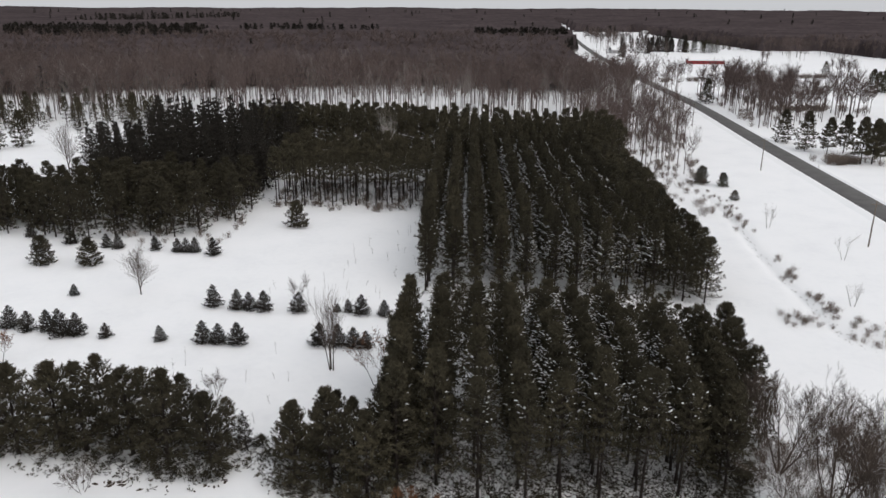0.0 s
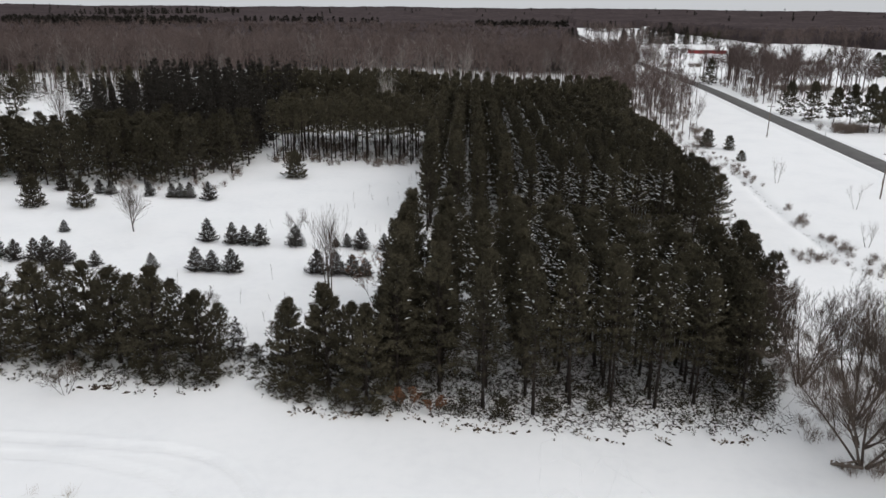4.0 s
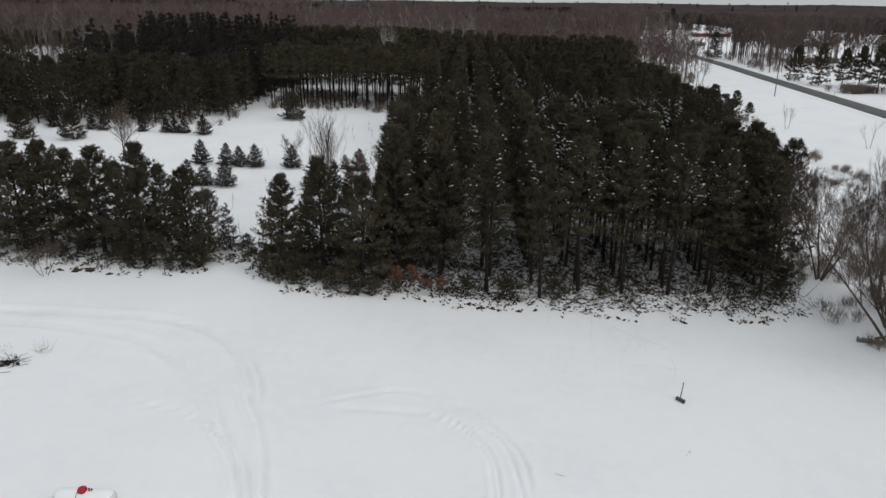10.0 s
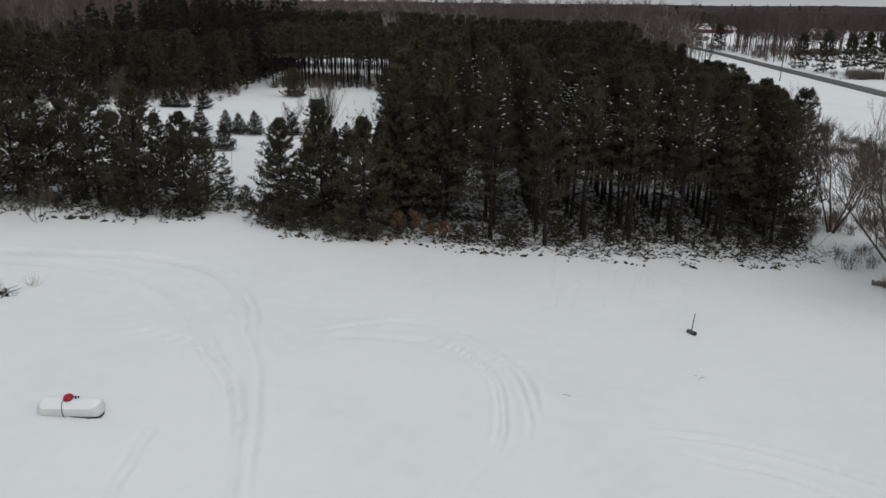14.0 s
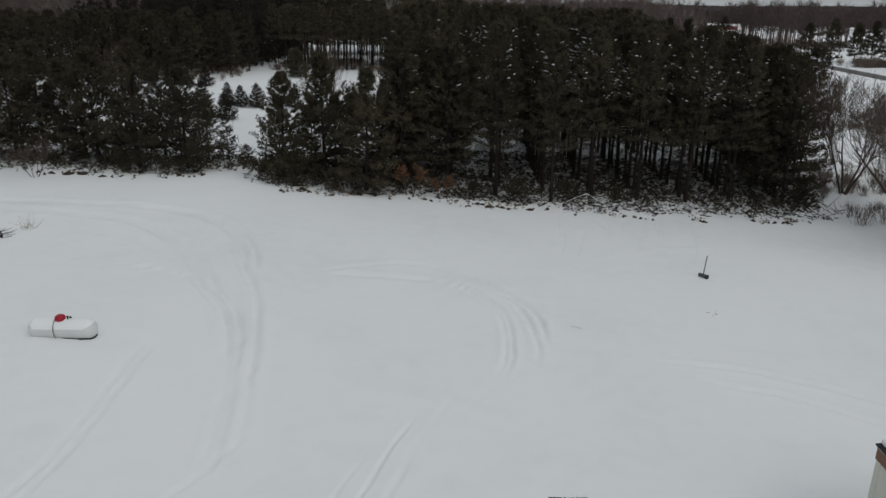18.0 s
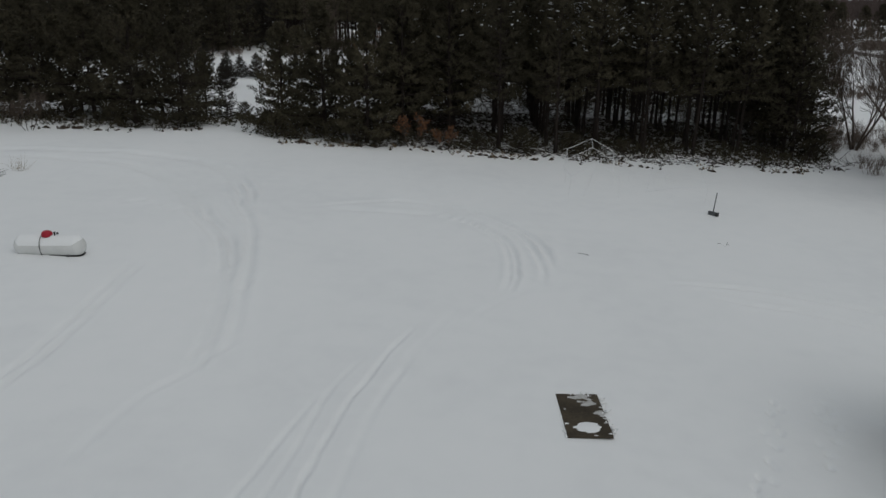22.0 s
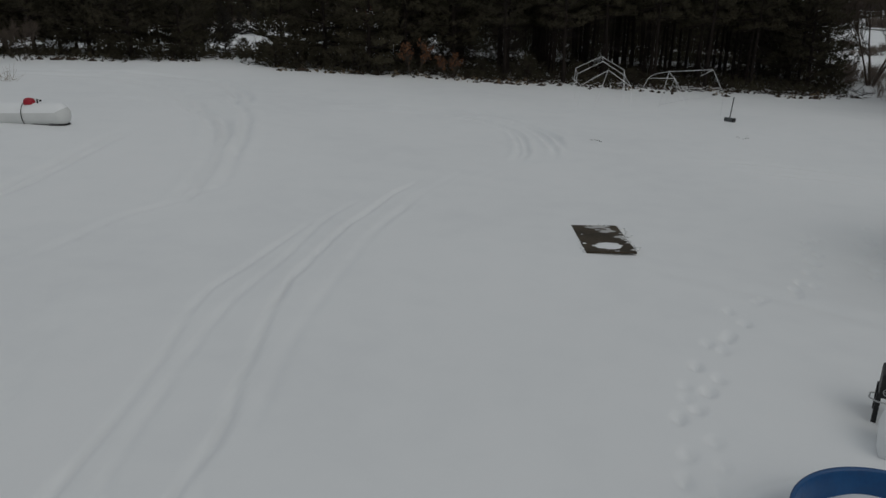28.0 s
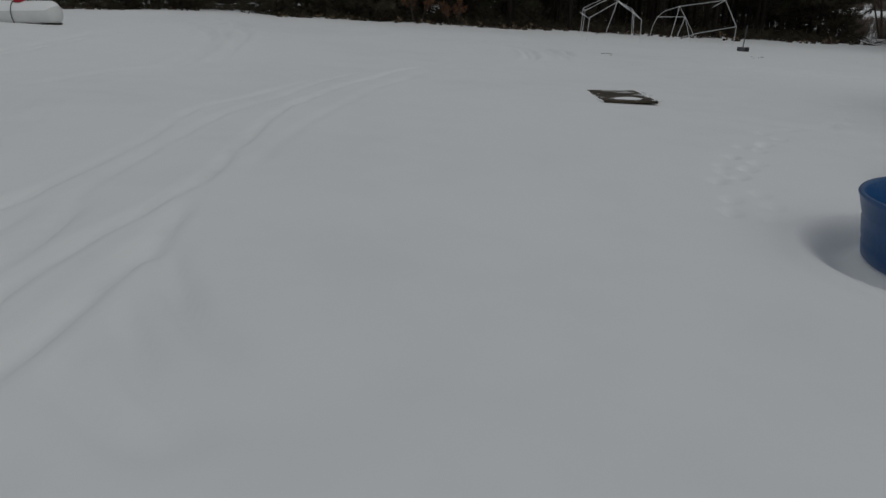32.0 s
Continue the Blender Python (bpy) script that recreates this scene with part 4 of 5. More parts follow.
woods = [[(*wood_tree(100 + n, 21, 95, 0.15), PALE if n == 6 else TWIG)] for n in range(7)]
open_left = lambda x, y: (rng.random(len(x)) < 0.3 + (y - 284) / 70 + (x < -110) * 0.5) & (y > 287 + np.clip((-100 - x) * -0.1, -10, 20)) & (x < 0.215 * y + 0.095 * y * rng.random(len(x)) ** 1.8)
near_wood = scatter(2300, -330, 110, 284, 430, open_left)
edge_wood = np.column_stack([scatter(420, 44, 96, 200, 300, lambda x, y: (x > 44) & (x < 64 + (y - 200) * 0.22) & (rng.random(len(x)) < 0.25 + (y - 200) * 0.01))])
wood = new("bare_wood", mesh_of("bare_wood", spread_out(woods, np.concatenate([np.column_stack([on_land(near_wood), np.ones(len(near_wood))]), np.column_stack([on_land(edge_wood), np.full(len(edge_wood), 0.72)])]), rng, (0.75, 1.12))))
tagged(wood, "grey-brown leafless wood standing in snow", "trees", kind="stuff")
thin_wood = [[(*wood_tree(120 + n, 20, 52, 0.44), TWIG)] for n in range(4)]
farther = np.concatenate([scatter(1700, -720, 125, 430, 900, lambda x, y: (x > -y * 0.75 - 60) & (x < np.minimum(road_x(y) - 40, 0.225 * y - 20))),
                          scatter(500, 250, 620, 330, 900, lambda x, y: (x < y * 0.75 + 60) & (x > 395 - (y > 700) * 90 + (y < 500) * 0))])
wood2 = new("bare_wood", mesh_of("bare_wood", spread_out(thin_wood, on_land(farther), rng, (0.8, 1.1))))
tagged(wood2, "distant grey-brown leafless wood", "trees", kind="stuff")

# the grove across the road
grove_spots = scatter(430, 108, 200, 276, 410, lambda x, y: (x > road_x(y) + 9) & (y > 284 + (x - 114) * 0.72) & (x < 182 - np.abs(y - 345) * 0.35))
grove_trees = [[(*wood_tree(110 + n, 17, 190, 0.1), TWIG)] for n in range(5)]
thicket = np.concatenate([rng.normal((258, 518), (4.6, 3.0), (16, 2)), rng.normal((135.4, 488.5), (1.6, 1.5), (4, 2)), rng.normal((142.6, 489.4), (1.6, 1.5), (4, 2)), rng.normal((253, 646), (3, 6), (7, 2)), rng.normal((178, 334), (4, 4), (5, 2))])
grove = new("bare_wood", mesh_of("bare_wood", spread_out(grove_trees, on_land(grove_spots), rng, (0.7, 1.3)) + spread_out(grove_trees, on_land(thicket), rng, (0.65, 0.95))))
tagged(grove, "leafless grove across the road", "trees", kind="stuff")
road_pines = [tree_thing("pine_tree", "dark green pine standing in open snow", "tree", pine(95 + n, 11.0, (0.9, 2.6)[n], (3.2, 2.7)[n], 13, 6, 7, 0.5, 0.18, 11, shape=0.62, skirt=0.85, lift=(-12, 55), long=0.5, dead=8, twigs=False, sides=4), NEEDLE, "single pines in the open") for n in range(2)]
plant(road_pines[:1], [(112.6, 260.3, 1.05), (114.1, 245.5, 1.05), (119.4, 370.7, 1.12), (226, 421, 1.15), (231, 424, 1.1), (237, 427, 1.2), (243, 431, 1.15), (250, 436, 1.2), (246, 444, 1.2), (257, 440, 1.2), (253, 536, 0.9), (-142.5, 227.5, 1.07), (-147.0, 221.6, 0.92)], rng, (0.94, 1.06))
plant(road_pines[1:], [(117.6, 237.4, 1.07), (124.7, 241.0, 1.04), (121.0, 222.5, 1.17), (124.6, 223.0, 1.2), (128.4, 225.3, 0.9), (131.5, 233, 1.0)], rng, (0.95, 1.05))

# the canopy of the woods out to the hills
ang = np.radians(np.linspace(-44, 44, 300))
rad = 425 * (4850 / 425) ** (np.linspace(0, 1, 230) ** 1.1)
aa, rr = np.meshgrid(ang, rad)
cx, cy = np.sin(aa) * rr, np.cos(aa) * rr
rough = np.random.default_rng(9).normal(size=cx.shape)
cz = np.clip((rr - 1400) / 3000, 0, 1) * (24 + 9 * waves(cx, cy, 2600, 5) + 4 * waves(cx, cy, 900, 6)) + 14.5 + 1.6 * waves(cx, cy, 160, 21) + 0.9 * rough * np.clip(rr / 900, 0.5, 1)
clear = (cx > np.minimum(road_x(cy) - 40, 0.225 * cy - 20)) & (cy < 860) & (cx < 400) | (np.abs(cx - road_x(cy)) < 12) & (cy < 2000) | ((cx > 60) & (cx - road_x(cy) > 0) & (cx < 330) & (cy < 1500) & (cy > 0) & (cx - road_x(cy) < 190))
cz = np.where(clear, -4, cz)
cols, rows = len(ang), len(rad)
i = (np.arange(rows - 1)[:, None] * cols + np.arange(cols - 1)[None]).ravel()
canopy = new("far_woods", mesh_of("far_woods", [(np.stack([cx, cy, cz], -1).reshape(-1, 3), np.concatenate([np.stack([i, i + 1, i + cols + 1], 1), np.stack([i, i + cols + 1, i + cols], 1)]), CANOPY)]))
tagged(canopy, "grey-brown wooded land reaching to low hills", "woods", kind="stuff")

# ---- undergrowth, brush and dead branches ----
edge_y = lambda x: np.interp(x, (-50, -37, -27, -23, -20.6, -18, -15.6, -9, 1, 8, 12, 26, 31), (57.2, 56.4, 55.0, 55.8, 58.2, 55.0, 53.0, 53.3, 52.2, 51.4, 51.5, 53.0, 54.5)) + 0.35 * np.sin(x * 1.3) + 0.2 * np.sin(x * 3.1)
def seedlings(n, x0, x1, y0, y1, size, keep=lambda x, y: x == x):
    q = scatter(n, x0, x1, y0, y1, keep)
    p = on_land(q)
    p = np.repeat(p, 5, 0) + np.abs(rng.normal(0, 1, (len(p) * 5, 3))) * [0, 0, size * 0.6] + rng.normal(0, size * 0.55, (len(p) * 5, 3)) * [1, 1, 0]
    way = unit(rng.normal(size=(len(p), 3)) * [1, 1, 0.5] + [0, 0, 0.35])
    return clumps_of(p, way, size * 0.6, size * 0.42, 0.065, 9, rng)


def fallen(n, x0, x1, y0, y1, length):
    a = on_land(scatter(n, x0, x1, y0, y1, lambda x, y: y > edge_y(x) + 1.2)) + [0, 0, 0.05]
    ang = rng.uniform(0, np.pi, len(a))
    ln = length * rng.uniform(0.4, 1.2, len(a))
    return tubes(a, a + np.column_stack([np.cos(ang) * ln, np.sin(ang) * ln, np.abs(rng.normal(0.0, 0.35, len(a))) * ln]), 0.022, 0.008, 3)


def stuff(name, label, category, pieces):
    return tagged(new(name, mesh_of(name, pieces)), label, category, kind="stuff")


stuff("undergrowth", "dark green seedlings and boughs sticking out of the snow", "undergrowth",
      [(*merged(seedlings(2600, -54, -6, 52, 64, 0.46, lambda x, y: (y > edge_y(x)) & (rng.random(len(x)) < 0.12 + 0.16 * (y - edge_y(x))) & (waves(x, y, 3.2, 44) > -0.35)), seedlings(420, -6, 29, 52, 62, 0.42, lambda x, y: (y > edge_y(x) + 0.4) & (rng.random(len(x)) < 0.1 + 0.12 * (y - edge_y(x)))), seedlings(700, -6, 30, 58, 74, 0.5), seedlings(420, -6, 32, 76, 90, 0.9), seedlings(300, -2, 27, 51.5, 59, 0.45, lambda x, y: (y > edge_y(x) + 2.0) & (np.sin(x * 1.1) * np.sin(y * 0.9 + x) > -0.25)), seedlings(420, -6, 7.5, 107, 190, 0.7), seedlings(500, -44, -8, 157, 190, 0.8)), NEEDLE)])
needle_p = on_land(scatter(7000, -8, 29, 51.5, 75, lambda x, y: (y > edge_y(x) + 1.1) & (waves(x, y, 3.0, 41) > -0.45))) + [0, 0, 0.03]
stuff("needle_litter", "brown needles and twigs strewn on the snow under the pines", "litter",
      [(*blades(needle_p, np.column_stack([rng.normal(size=(len(needle_p), 2)), np.full(len(needle_p), 0.12)]), 0.34, 0.13, 2, 0.12, rng), LITTER)])
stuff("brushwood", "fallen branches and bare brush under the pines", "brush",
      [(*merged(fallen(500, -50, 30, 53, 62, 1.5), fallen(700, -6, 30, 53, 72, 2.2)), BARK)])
rim = np.column_stack([rng.uniform(-36, 26, 300), np.zeros(300)])
rim[:, 1] = edge_y(rim[:, 0]) + rng.normal(0, 0.22, 300)
rim = rim[(rng.random(300) < 0.5 + 0.6 * np.sin(rim[:, 0] * 0.9) * np.sin(rim[:, 0] * 0.37 + 1)) & ((rim[:, 0] > -18) | (rim[:, 0] < -22)) & ((rim[:, 0] < 2) | (rng.random(300) < 0.55))]
stuff("leaf_litter", "clods of brown leaves and needles along the edge of the snow", "litter",
      [(*lumps(on_land(rim) + [0, 0, 0.04], rng.uniform(0.06, 0.19, len(rim)), rng, 0.9), LITTER), (*seedlings(50, -34, 28, 51.0, 53.5, 0.3, lambda x, y: np.abs(y - edge_y(x)) < 0.7), GRASS)])


def shrub_set(n):
    """Leafless shrubs as fans of thin stems."""
    out = []
    for k in range(n):
        r = np.random.default_rng(300 + k)
        m = 46
        d = unit(np.column_stack([r.normal(0, 0.34, m), r.normal(0, 0.34, m), np.ones(m)]))
        a = r.normal(0, 0.3, (m, 3)) * [1, 1, 0]
        b = a + d * r.uniform(0.8, 2.1, (m, 1))
        tips = blades(np.repeat(a + (b - a) * 0.5, 4, 0), np.repeat(d, 4, 0), 0.75, 0.022, 1, 0.34, r)
        out.append([(*merged(tubes(a, b, 0.010, 0.005, 3), tips), SHRUB)])
    return out


shrubs = shrub_set(5)
ditch_pts = np.array(DITCH)
pick = ditch_pts[rng.integers(0, len(ditch_pts), 150)] + rng.normal(0, 1.0, (150, 2)) * [0.8, 3.4] + [1.9, 0]
pick = pick[waves(pick[:, 0], pick[:, 1], 17, 46) > -0.25]
pick = np.concatenate([pick, np.column_stack([rng.normal(50.8, 1.6, 16), rng.normal(102, 1.6, 16)])])
strip_pts = scatter(320, 46, 84, 150, 285, lambda x, y: (x > 44 + np.clip((190 - y) * 0.3, 0, 14)) & (x < 62 + np.clip((y - 165) * 0.17, 0, 20)) & (rng.random(len(x)) < 0.8))
band_brush = np.column_stack([rng.uniform(-44, -8, 150), rng.uniform(154, 186, 150)])
block_edge = np.column_stack([rng.uniform(-66, -45, 60), rng.uniform(128, 160, 60)])
grove_edge = np.concatenate([scatter(150, 108, 190, 276, 400, lambda x, y: (x > road_x(y) + 7) & (y > 292 + (x - 114) * 0.72) & (x < 186 - np.abs(y - 345) * 0.35)), rng.normal((118, 223), (4.5, 2.0), (36, 2)),
                             rng.normal((129, 484), (2.2, 1.2), (14, 2)), rng.normal((148, 489), (2.2, 1.2), (12, 2)), rng.normal((236, 518), (7, 2), (34, 2)), rng.normal((156, 347), (7, 3), (50, 2))])
right_edge = scatter(100, 27, 46, 47, 75, lambda x, y: (x > 29.5))
clump = np.concatenate([block_edge, band_brush])
ditch_clods = ditch_pts[rng.integers(0, len(ditch_pts), 300)] + rng.normal(0, 1.0, (300, 2)) * [0.2, 3.0] + [0.3, 0]
stuff("leaf_litter", "dark grass and clods along the ditch", "litter", [(*lumps(on_land(ditch_clods) + [0, 0, 0.03], rng.uniform(0.05, 0.14, 300), rng, 0.5), LITTER)])
stuff("bare_shrubs", "leafless brown shrubs along the ditch and the wood's edge", "shrubs", spread_out(shrubs, on_land(pick), rng, (0.35, 0.85)) + spread_out(shrubs, on_land(clump), rng, (0.5, 1.1)) + spread_out(shrubs, on_land(strip_pts), rng, (0.7, 1.5)) + spread_out(shrubs, on_land(grove_edge), rng, (1.0, 2.0)))
stuff("bare_shrubs", "thin leafless shrubs beside the field", "shrubs", spread_out(shrubs, on_land(right_edge), rng, (0.5, 1.1)))
plant(round_pines, [(64.3, 194.3, 0.9), (69, 191, 0.7), (67, 176, 0.5)], rng, again=True)
for x, y, hgt in ((66, 152, 5), (62.5, 108, 4), (72, 131, 5), (76, 95, 4), (70, 262, 11), (75, 243, 9), (62, 236, 12)):
    leafless("bare_tree", "thin leafless tree by the ditch", bare(int(x * 7 + y), hgt, 2, 0.2, 2, 0.06, 3, 0.4), TWIG_NEAR, x, y, "leafless trees by the ditch")
stalks = scatter(70, -34, -8, 100, 150, lambda x, y: x > -8 - (150 - y) * 0.5)
ends = on_land(stalks) + np.column_stack([rng.normal(0, 0.25, (len(stalks), 2)), rng.uniform(0.7, 2.4, len(stalks))])
sap = on_land(scatter(14, -36, -20, 66, 84, lambda x, y: x == x))
sap_top = sap + np.column_stack([rng.normal(0, 0.2, (len(sap), 2)), rng.uniform(1.0, 2.6, len(sap))])
twig_at = np.concatenate([on_land(stalks) * 0.4 + ends * 0.6, sap * 0.4 + sap_top * 0.6])
stuff("saplings", "thin bare saplings and stalks standing in the snow", "saplings",
      [(*merged(tubes(on_land(stalks), ends, 0.02, 0.006, 3), tubes(sap, sap_top, 0.02, 0.006, 3), blades(twig_at, np.tile([[0, 0, 1.0]], (len(twig_at), 1)), 0.6, 0.03, 3, 0.5, rng)), TWIG_NEAR)])
leafless("bare_tree", "small leafless tree beside a young spruce", bare(33, 4.2, 2, 0.2, 3, 0.05, 3, 0.4), TWIG_NEAR, -24.8, 101)
leafless("bare_tree", "small frosted sapling in the clearing", bare(34, 3.0, 3, 0.25, 3, 0.04, 3, 0.3), TWIG_NEAR, -28.5, 72.7)
leafless("bare_tree", "low leafless shrub at the field's edge", bare(35, 3.0, 4, 0.6, 3, 0.04, 3, 0.2), TWIG_NEAR, -35.1, 54.6)


def leafy(label, x, y, height, leaves, seed):
    v = bare(seed, height, 2, 0.3, 3, 0.05, 3, 0.3)
    ob = leafless("oak_sapling", label, v, TWIG_NEAR, x, y)
    r = np.random.default_rng(seed)
    p = v[1][0][r.integers(0, len(v[1][0]), leaves)]
    tagged(part("leaves", mesh_of("leaves", [(*blades(p, r.normal(size=(leaves, 3)), 0.16, 0.13, 2, 0.8, r), DRY)]), ob, "withered red-brown leaves"), kind="stuff")


leafy("young oak holding withered red-brown leaves", -4.8, 54.2, 2.6, 260, 41)
leafy("young oak holding withered red-brown leaves", -2.2, 54.0, 1.9, 170, 42)
leafy("oak sapling with thin brown leaves beside the pines", -10.2, 77, 7.0, 380, 43)
leafy("bushy oak sapling with withered brown leaves", -58.5, 80, 4.5, 420, 44)

# ---- far side: poles, barn, houses, dark pines in the woods ----
def pole(x, y, height=9.8):
    ob = thing("utility_pole", "weathered wooden utility pole beside the road", "utility pole", pose(x, y, float(land(x, y)) - 0.3, 0, 0, 5), "utility poles")
    part("shaft", mesh_of("shaft", [(*tubes([(0, 0, 0)], [(0, 0, height)], 0.16, 0.1, 8), POLE)], smooth=True), ob)
    arm = part("crossarm", solid("crossarm", POLE, lambda bm: box(bm, -1.1, -0.14, height - 0.75, 1.1, -0.03, height - 0.62), 0.01), ob)
    for k in (-0.95, -0.4, 0.4, 0.95):
        part("insulator", mesh_of("insulator", [(*tubes([(k, -0.08, height - 0.62), (k, -0.08, height - 0.52)], [(k, -0.08, height - 0.52), (k, -0.08, height - 0.45)], np.array([0.045, 0.03]), np.array([0.03, 0.02]), 6), GREY_WALL)]), arm)
    return ob


first_pole = pole(81.1, 139.6)
for x, y in ((87, 212.1), (90.8, 294.8), (101, 380), (104, 465), (77, 66), (112, 560), (120, 650)):
    copy_thing(first_pole, pose(x, y, float(land(x, y)) - 0.3, 0, 0, 5))
for x, y in ((91, 150), (88, 152), (105, 215)):
    marker = thing("marker_post", "short roadside marker post", "post", pose(x, y, float(land(x, y)) - 0.1), "roadside posts")
    part("post", mesh_of("post", [(*tubes([(0, 0, 0)], [(0, 0, 1.3)], 0.06, 0.05, 5), POLE)]), marker)
    part("cap", mesh_of("cap", [(*tubes([(0, 0, 1.3)], [(0, 0, 1.42)], 0.08, 0.05, 5), GREY_METAL)]), marker)


def gabled(name, label, category, x, y, length, depth, wall_h, rise, wall_mat, turn=0.0, doors=2):
    """A building with its walls, snowy roof, windows and doors as parts."""
    ob = thing(name, label, category, pose(x, y, float(land(x, y)), 0, 0, turn))
    l2, d2 = length / 2, depth / 2
    for nm, args in (("wall", (-l2, -d2, -0.3, l2, -d2 + 0.2, wall_h)), ("wall", (-l2, d2 - 0.2, -0.3, l2, d2, wall_h)), ("wall", (-l2, -d2 + 0.2, -0.3, -l2 + 0.2, d2 - 0.2, wall_h)), ("wall", (l2 - 0.2, -d2 + 0.2, -0.3, l2, d2 - 0.2, wall_h))):
        part(nm, solid(nm, wall_mat, lambda bm, q=args: box(bm, *q), 0.02), ob)

    def roof(bm, lift, over, thick):
        outline = [(-d2 - over, wall_h - 0.1 + lift), (0, wall_h + rise + lift), (d2 + over, wall_h - 0.1 + lift), (d2 + over, wall_h - 0.1 - thick + lift), (0, wall_h + rise - thick + lift), (-d2 - over, wall_h - 0.1 - thick + lift)]
        ends = [[bm.verts.new((sx * (l2 + over), b, c)) for b, c in outline] for sx in (-1, 1)]
        for k in range(6):
            bm.faces.new((ends[0][k], ends[0][(k + 1) % 6], ends[1][(k + 1) % 6], ends[1][k]))
        bm.faces.new((ends[0][0], ends[0][5], ends[0][4], ends[0][1]))
        bm.faces.new((ends[0][1], ends[0][4], ends[0][3], ends[0][2]))
        bm.faces.new((ends[1][1], ends[1][4], ends[1][5], ends[1][0]))
        bm.faces.new((ends[1][2], ends[1][3], ends[1][4], ends[1][1]))
        bmesh.ops.recalc_face_normals(bm, faces=bm.faces[:])

    part("roof", solid("roof", ROOF, lambda bm: roof(bm, 0, 0.4, 0.15)), ob)
    part("snow_cover", solid("snow_cover", SNOW, lambda bm: roof(bm, 0.16, 0.3, 0.14)), ob, "white snow lying on the roof")
    for k in range(doors):
        cx = -l2 + length * (k + 0.5) / doors
        part("window", solid("window", ROOF, lambda bm: box(bm, cx - 0.5, -d2 - 0.03, 1.0, cx + 0.5, -d2 + 0.05, 2.0)), ob)
    return ob


gabled("barn", "long low red barn with a snowy roof", "barn", 204, 650, 30, 9, 3.0, 1.4, RED, -3, 6)
gabled("house", "grey house with a snowy roof near the road", "house", 155, 800, 10, 8, 3.6, 3.4, GREY_WALL, 15, 2)
gabled("house", "pale house on the far slope", "house", 357, 1500, 26, 9, 3.0, 2.0, GREY_WALL, 0, 3)
gabled("house", "pale house among the far trees", "house", 330, 1420, 16, 9, 3.0, 2.2, WHITE_PAINT, 10, 2)


def far_pines(spots):
    return spread_out(slim, on_land(spots), rng, (0.5, 0.95))


def cluster(x, y, sx, sy, n):
    return np.column_stack([rng.normal(x, sx, n), rng.normal(y, sy, n)])


dark_far = np.concatenate([cluster(205, 829, 5, 5, 12), cluster(216, 835, 5, 5, 9), cluster(231, 828, 7, 5, 8), cluster(151, 740, 2.5, 4, 4), cluster(180, 800, 5, 6, 6), cluster(102, 795, 7, 8, 16), cluster(227, 1282, 16, 12, 16), cluster(243, 1000, 14, 30, 8),
                           cluster(-167, 820, 8, 8, 4), cluster(-70, 780, 16, 8, 9), cluster(-20, 800, 20, 10, 8), cluster(20, 870, 18, 10, 8),
                           cluster(-185, 640, 2, 3, 2)])
stuff("dark_pines", "dark pines standing in and before the far woods", "trees", far_pines(dark_far) + spread_out(slim, on_land([(224, 858), (227, 860)]), rng, (1.1, 1.2)) + spread_out(mid, on_land(np.concatenate([cluster(254, 808, 4.5, 3, 12), cluster(238, 817, 4, 3, 5)])), rng, (0.8, 1.2)) + spread_out(mid, on_land(cluster(290, 876, 5, 2, 4)), rng, (0.45, 0.7)) + spread_out(mid, on_land(cluster(318, 876, 12, 2, 9)), rng, (0.25, 0.42)))
tall_far = np.concatenate([scatter(560, -700, -230, 780, 1120, lambda x, y: (x > -0.62 * y) & (x < -0.33 * y - 40 * rng.random(len(x)))), scatter(150, 10, 150, 900, 1000, lambda x, y: x < 0.13 * y), scatter(60, -330, -120, 1050, 1100, lambda x, y: x == x)])
stuff("dark_pines", "dark band of tall pines in the far woods", "trees", spread_out(tiny, on_land(tall_far), rng, (0.92, 1.14)))
ridge = np.concatenate([np.column_stack([np.linspace(-780, -560, 110) + rng.normal(0, 8, 110), np.linspace(1520, 1850, 110) + rng.normal(0, 30, 110)]),
                        np.column_stack([rng.uniform(-1500, 1800, 90), rng.uniform(1300, 3600, 90)])])
ridge = ridge[np.abs(ridge[:, 0]) < ridge[:, 1] * 0.75]
lift = on_land(ridge) + [0, 0, 4]
stuff("dark_pines", "dark pines scattered over the far woods", "trees", spread_out(tiny, lift, rng, (0.8, 1.2)))
stuff("bare_wood", "leafless trees round the far field", "trees", spread_out(woods, on_land(np.concatenate([cluster(140, 690, 5, 20, 12), cluster(176, 740, 9, 25, 22), cluster(190, 900, 14, 20, 24), scatter(230, 140, 250, 850, 1250, lambda x, y: (x > road_x(y) + 12) & (x < 0.196 * y)), cluster(300, 690, 8, 8, 4)])), rng, (0.5, 0.9)))
edge_row = [[(*wood_tree(140 + n, 17, 60, 0.36), TWIG)] for n in range(3)]
line_pts = np.concatenate([np.column_stack([np.linspace(300, 420, 160) + rng.normal(0, 10, 160), np.linspace(880, 705, 160) + rng.uniform(0, 60, 160)]),
                           np.column_stack([np.linspace(300, 390, 60) + rng.normal(0, 12, 60), np.linspace(880, 1500, 60) + rng.normal(0, 20, 60)]),
                           scatter(320, 120, 330, 900, 1450, lambda x, y: (x > road_x(y) + 14) & (rng.random(len(x)) < 0.55))])
stuff("bare_wood", "leafless wood beyond the far field", "trees", spread_out(edge_row, on_land(line_pts), rng, (0.7, 1.05)))
stuff("dark_pines", "small dark pines before the leafless wood", "trees", spread_out(mid + trunky, on_land(np.column_stack([rng.uniform(-205, -112, 80), rng.uniform(258, 288, 80)])), rng, (0.5, 1.0)))

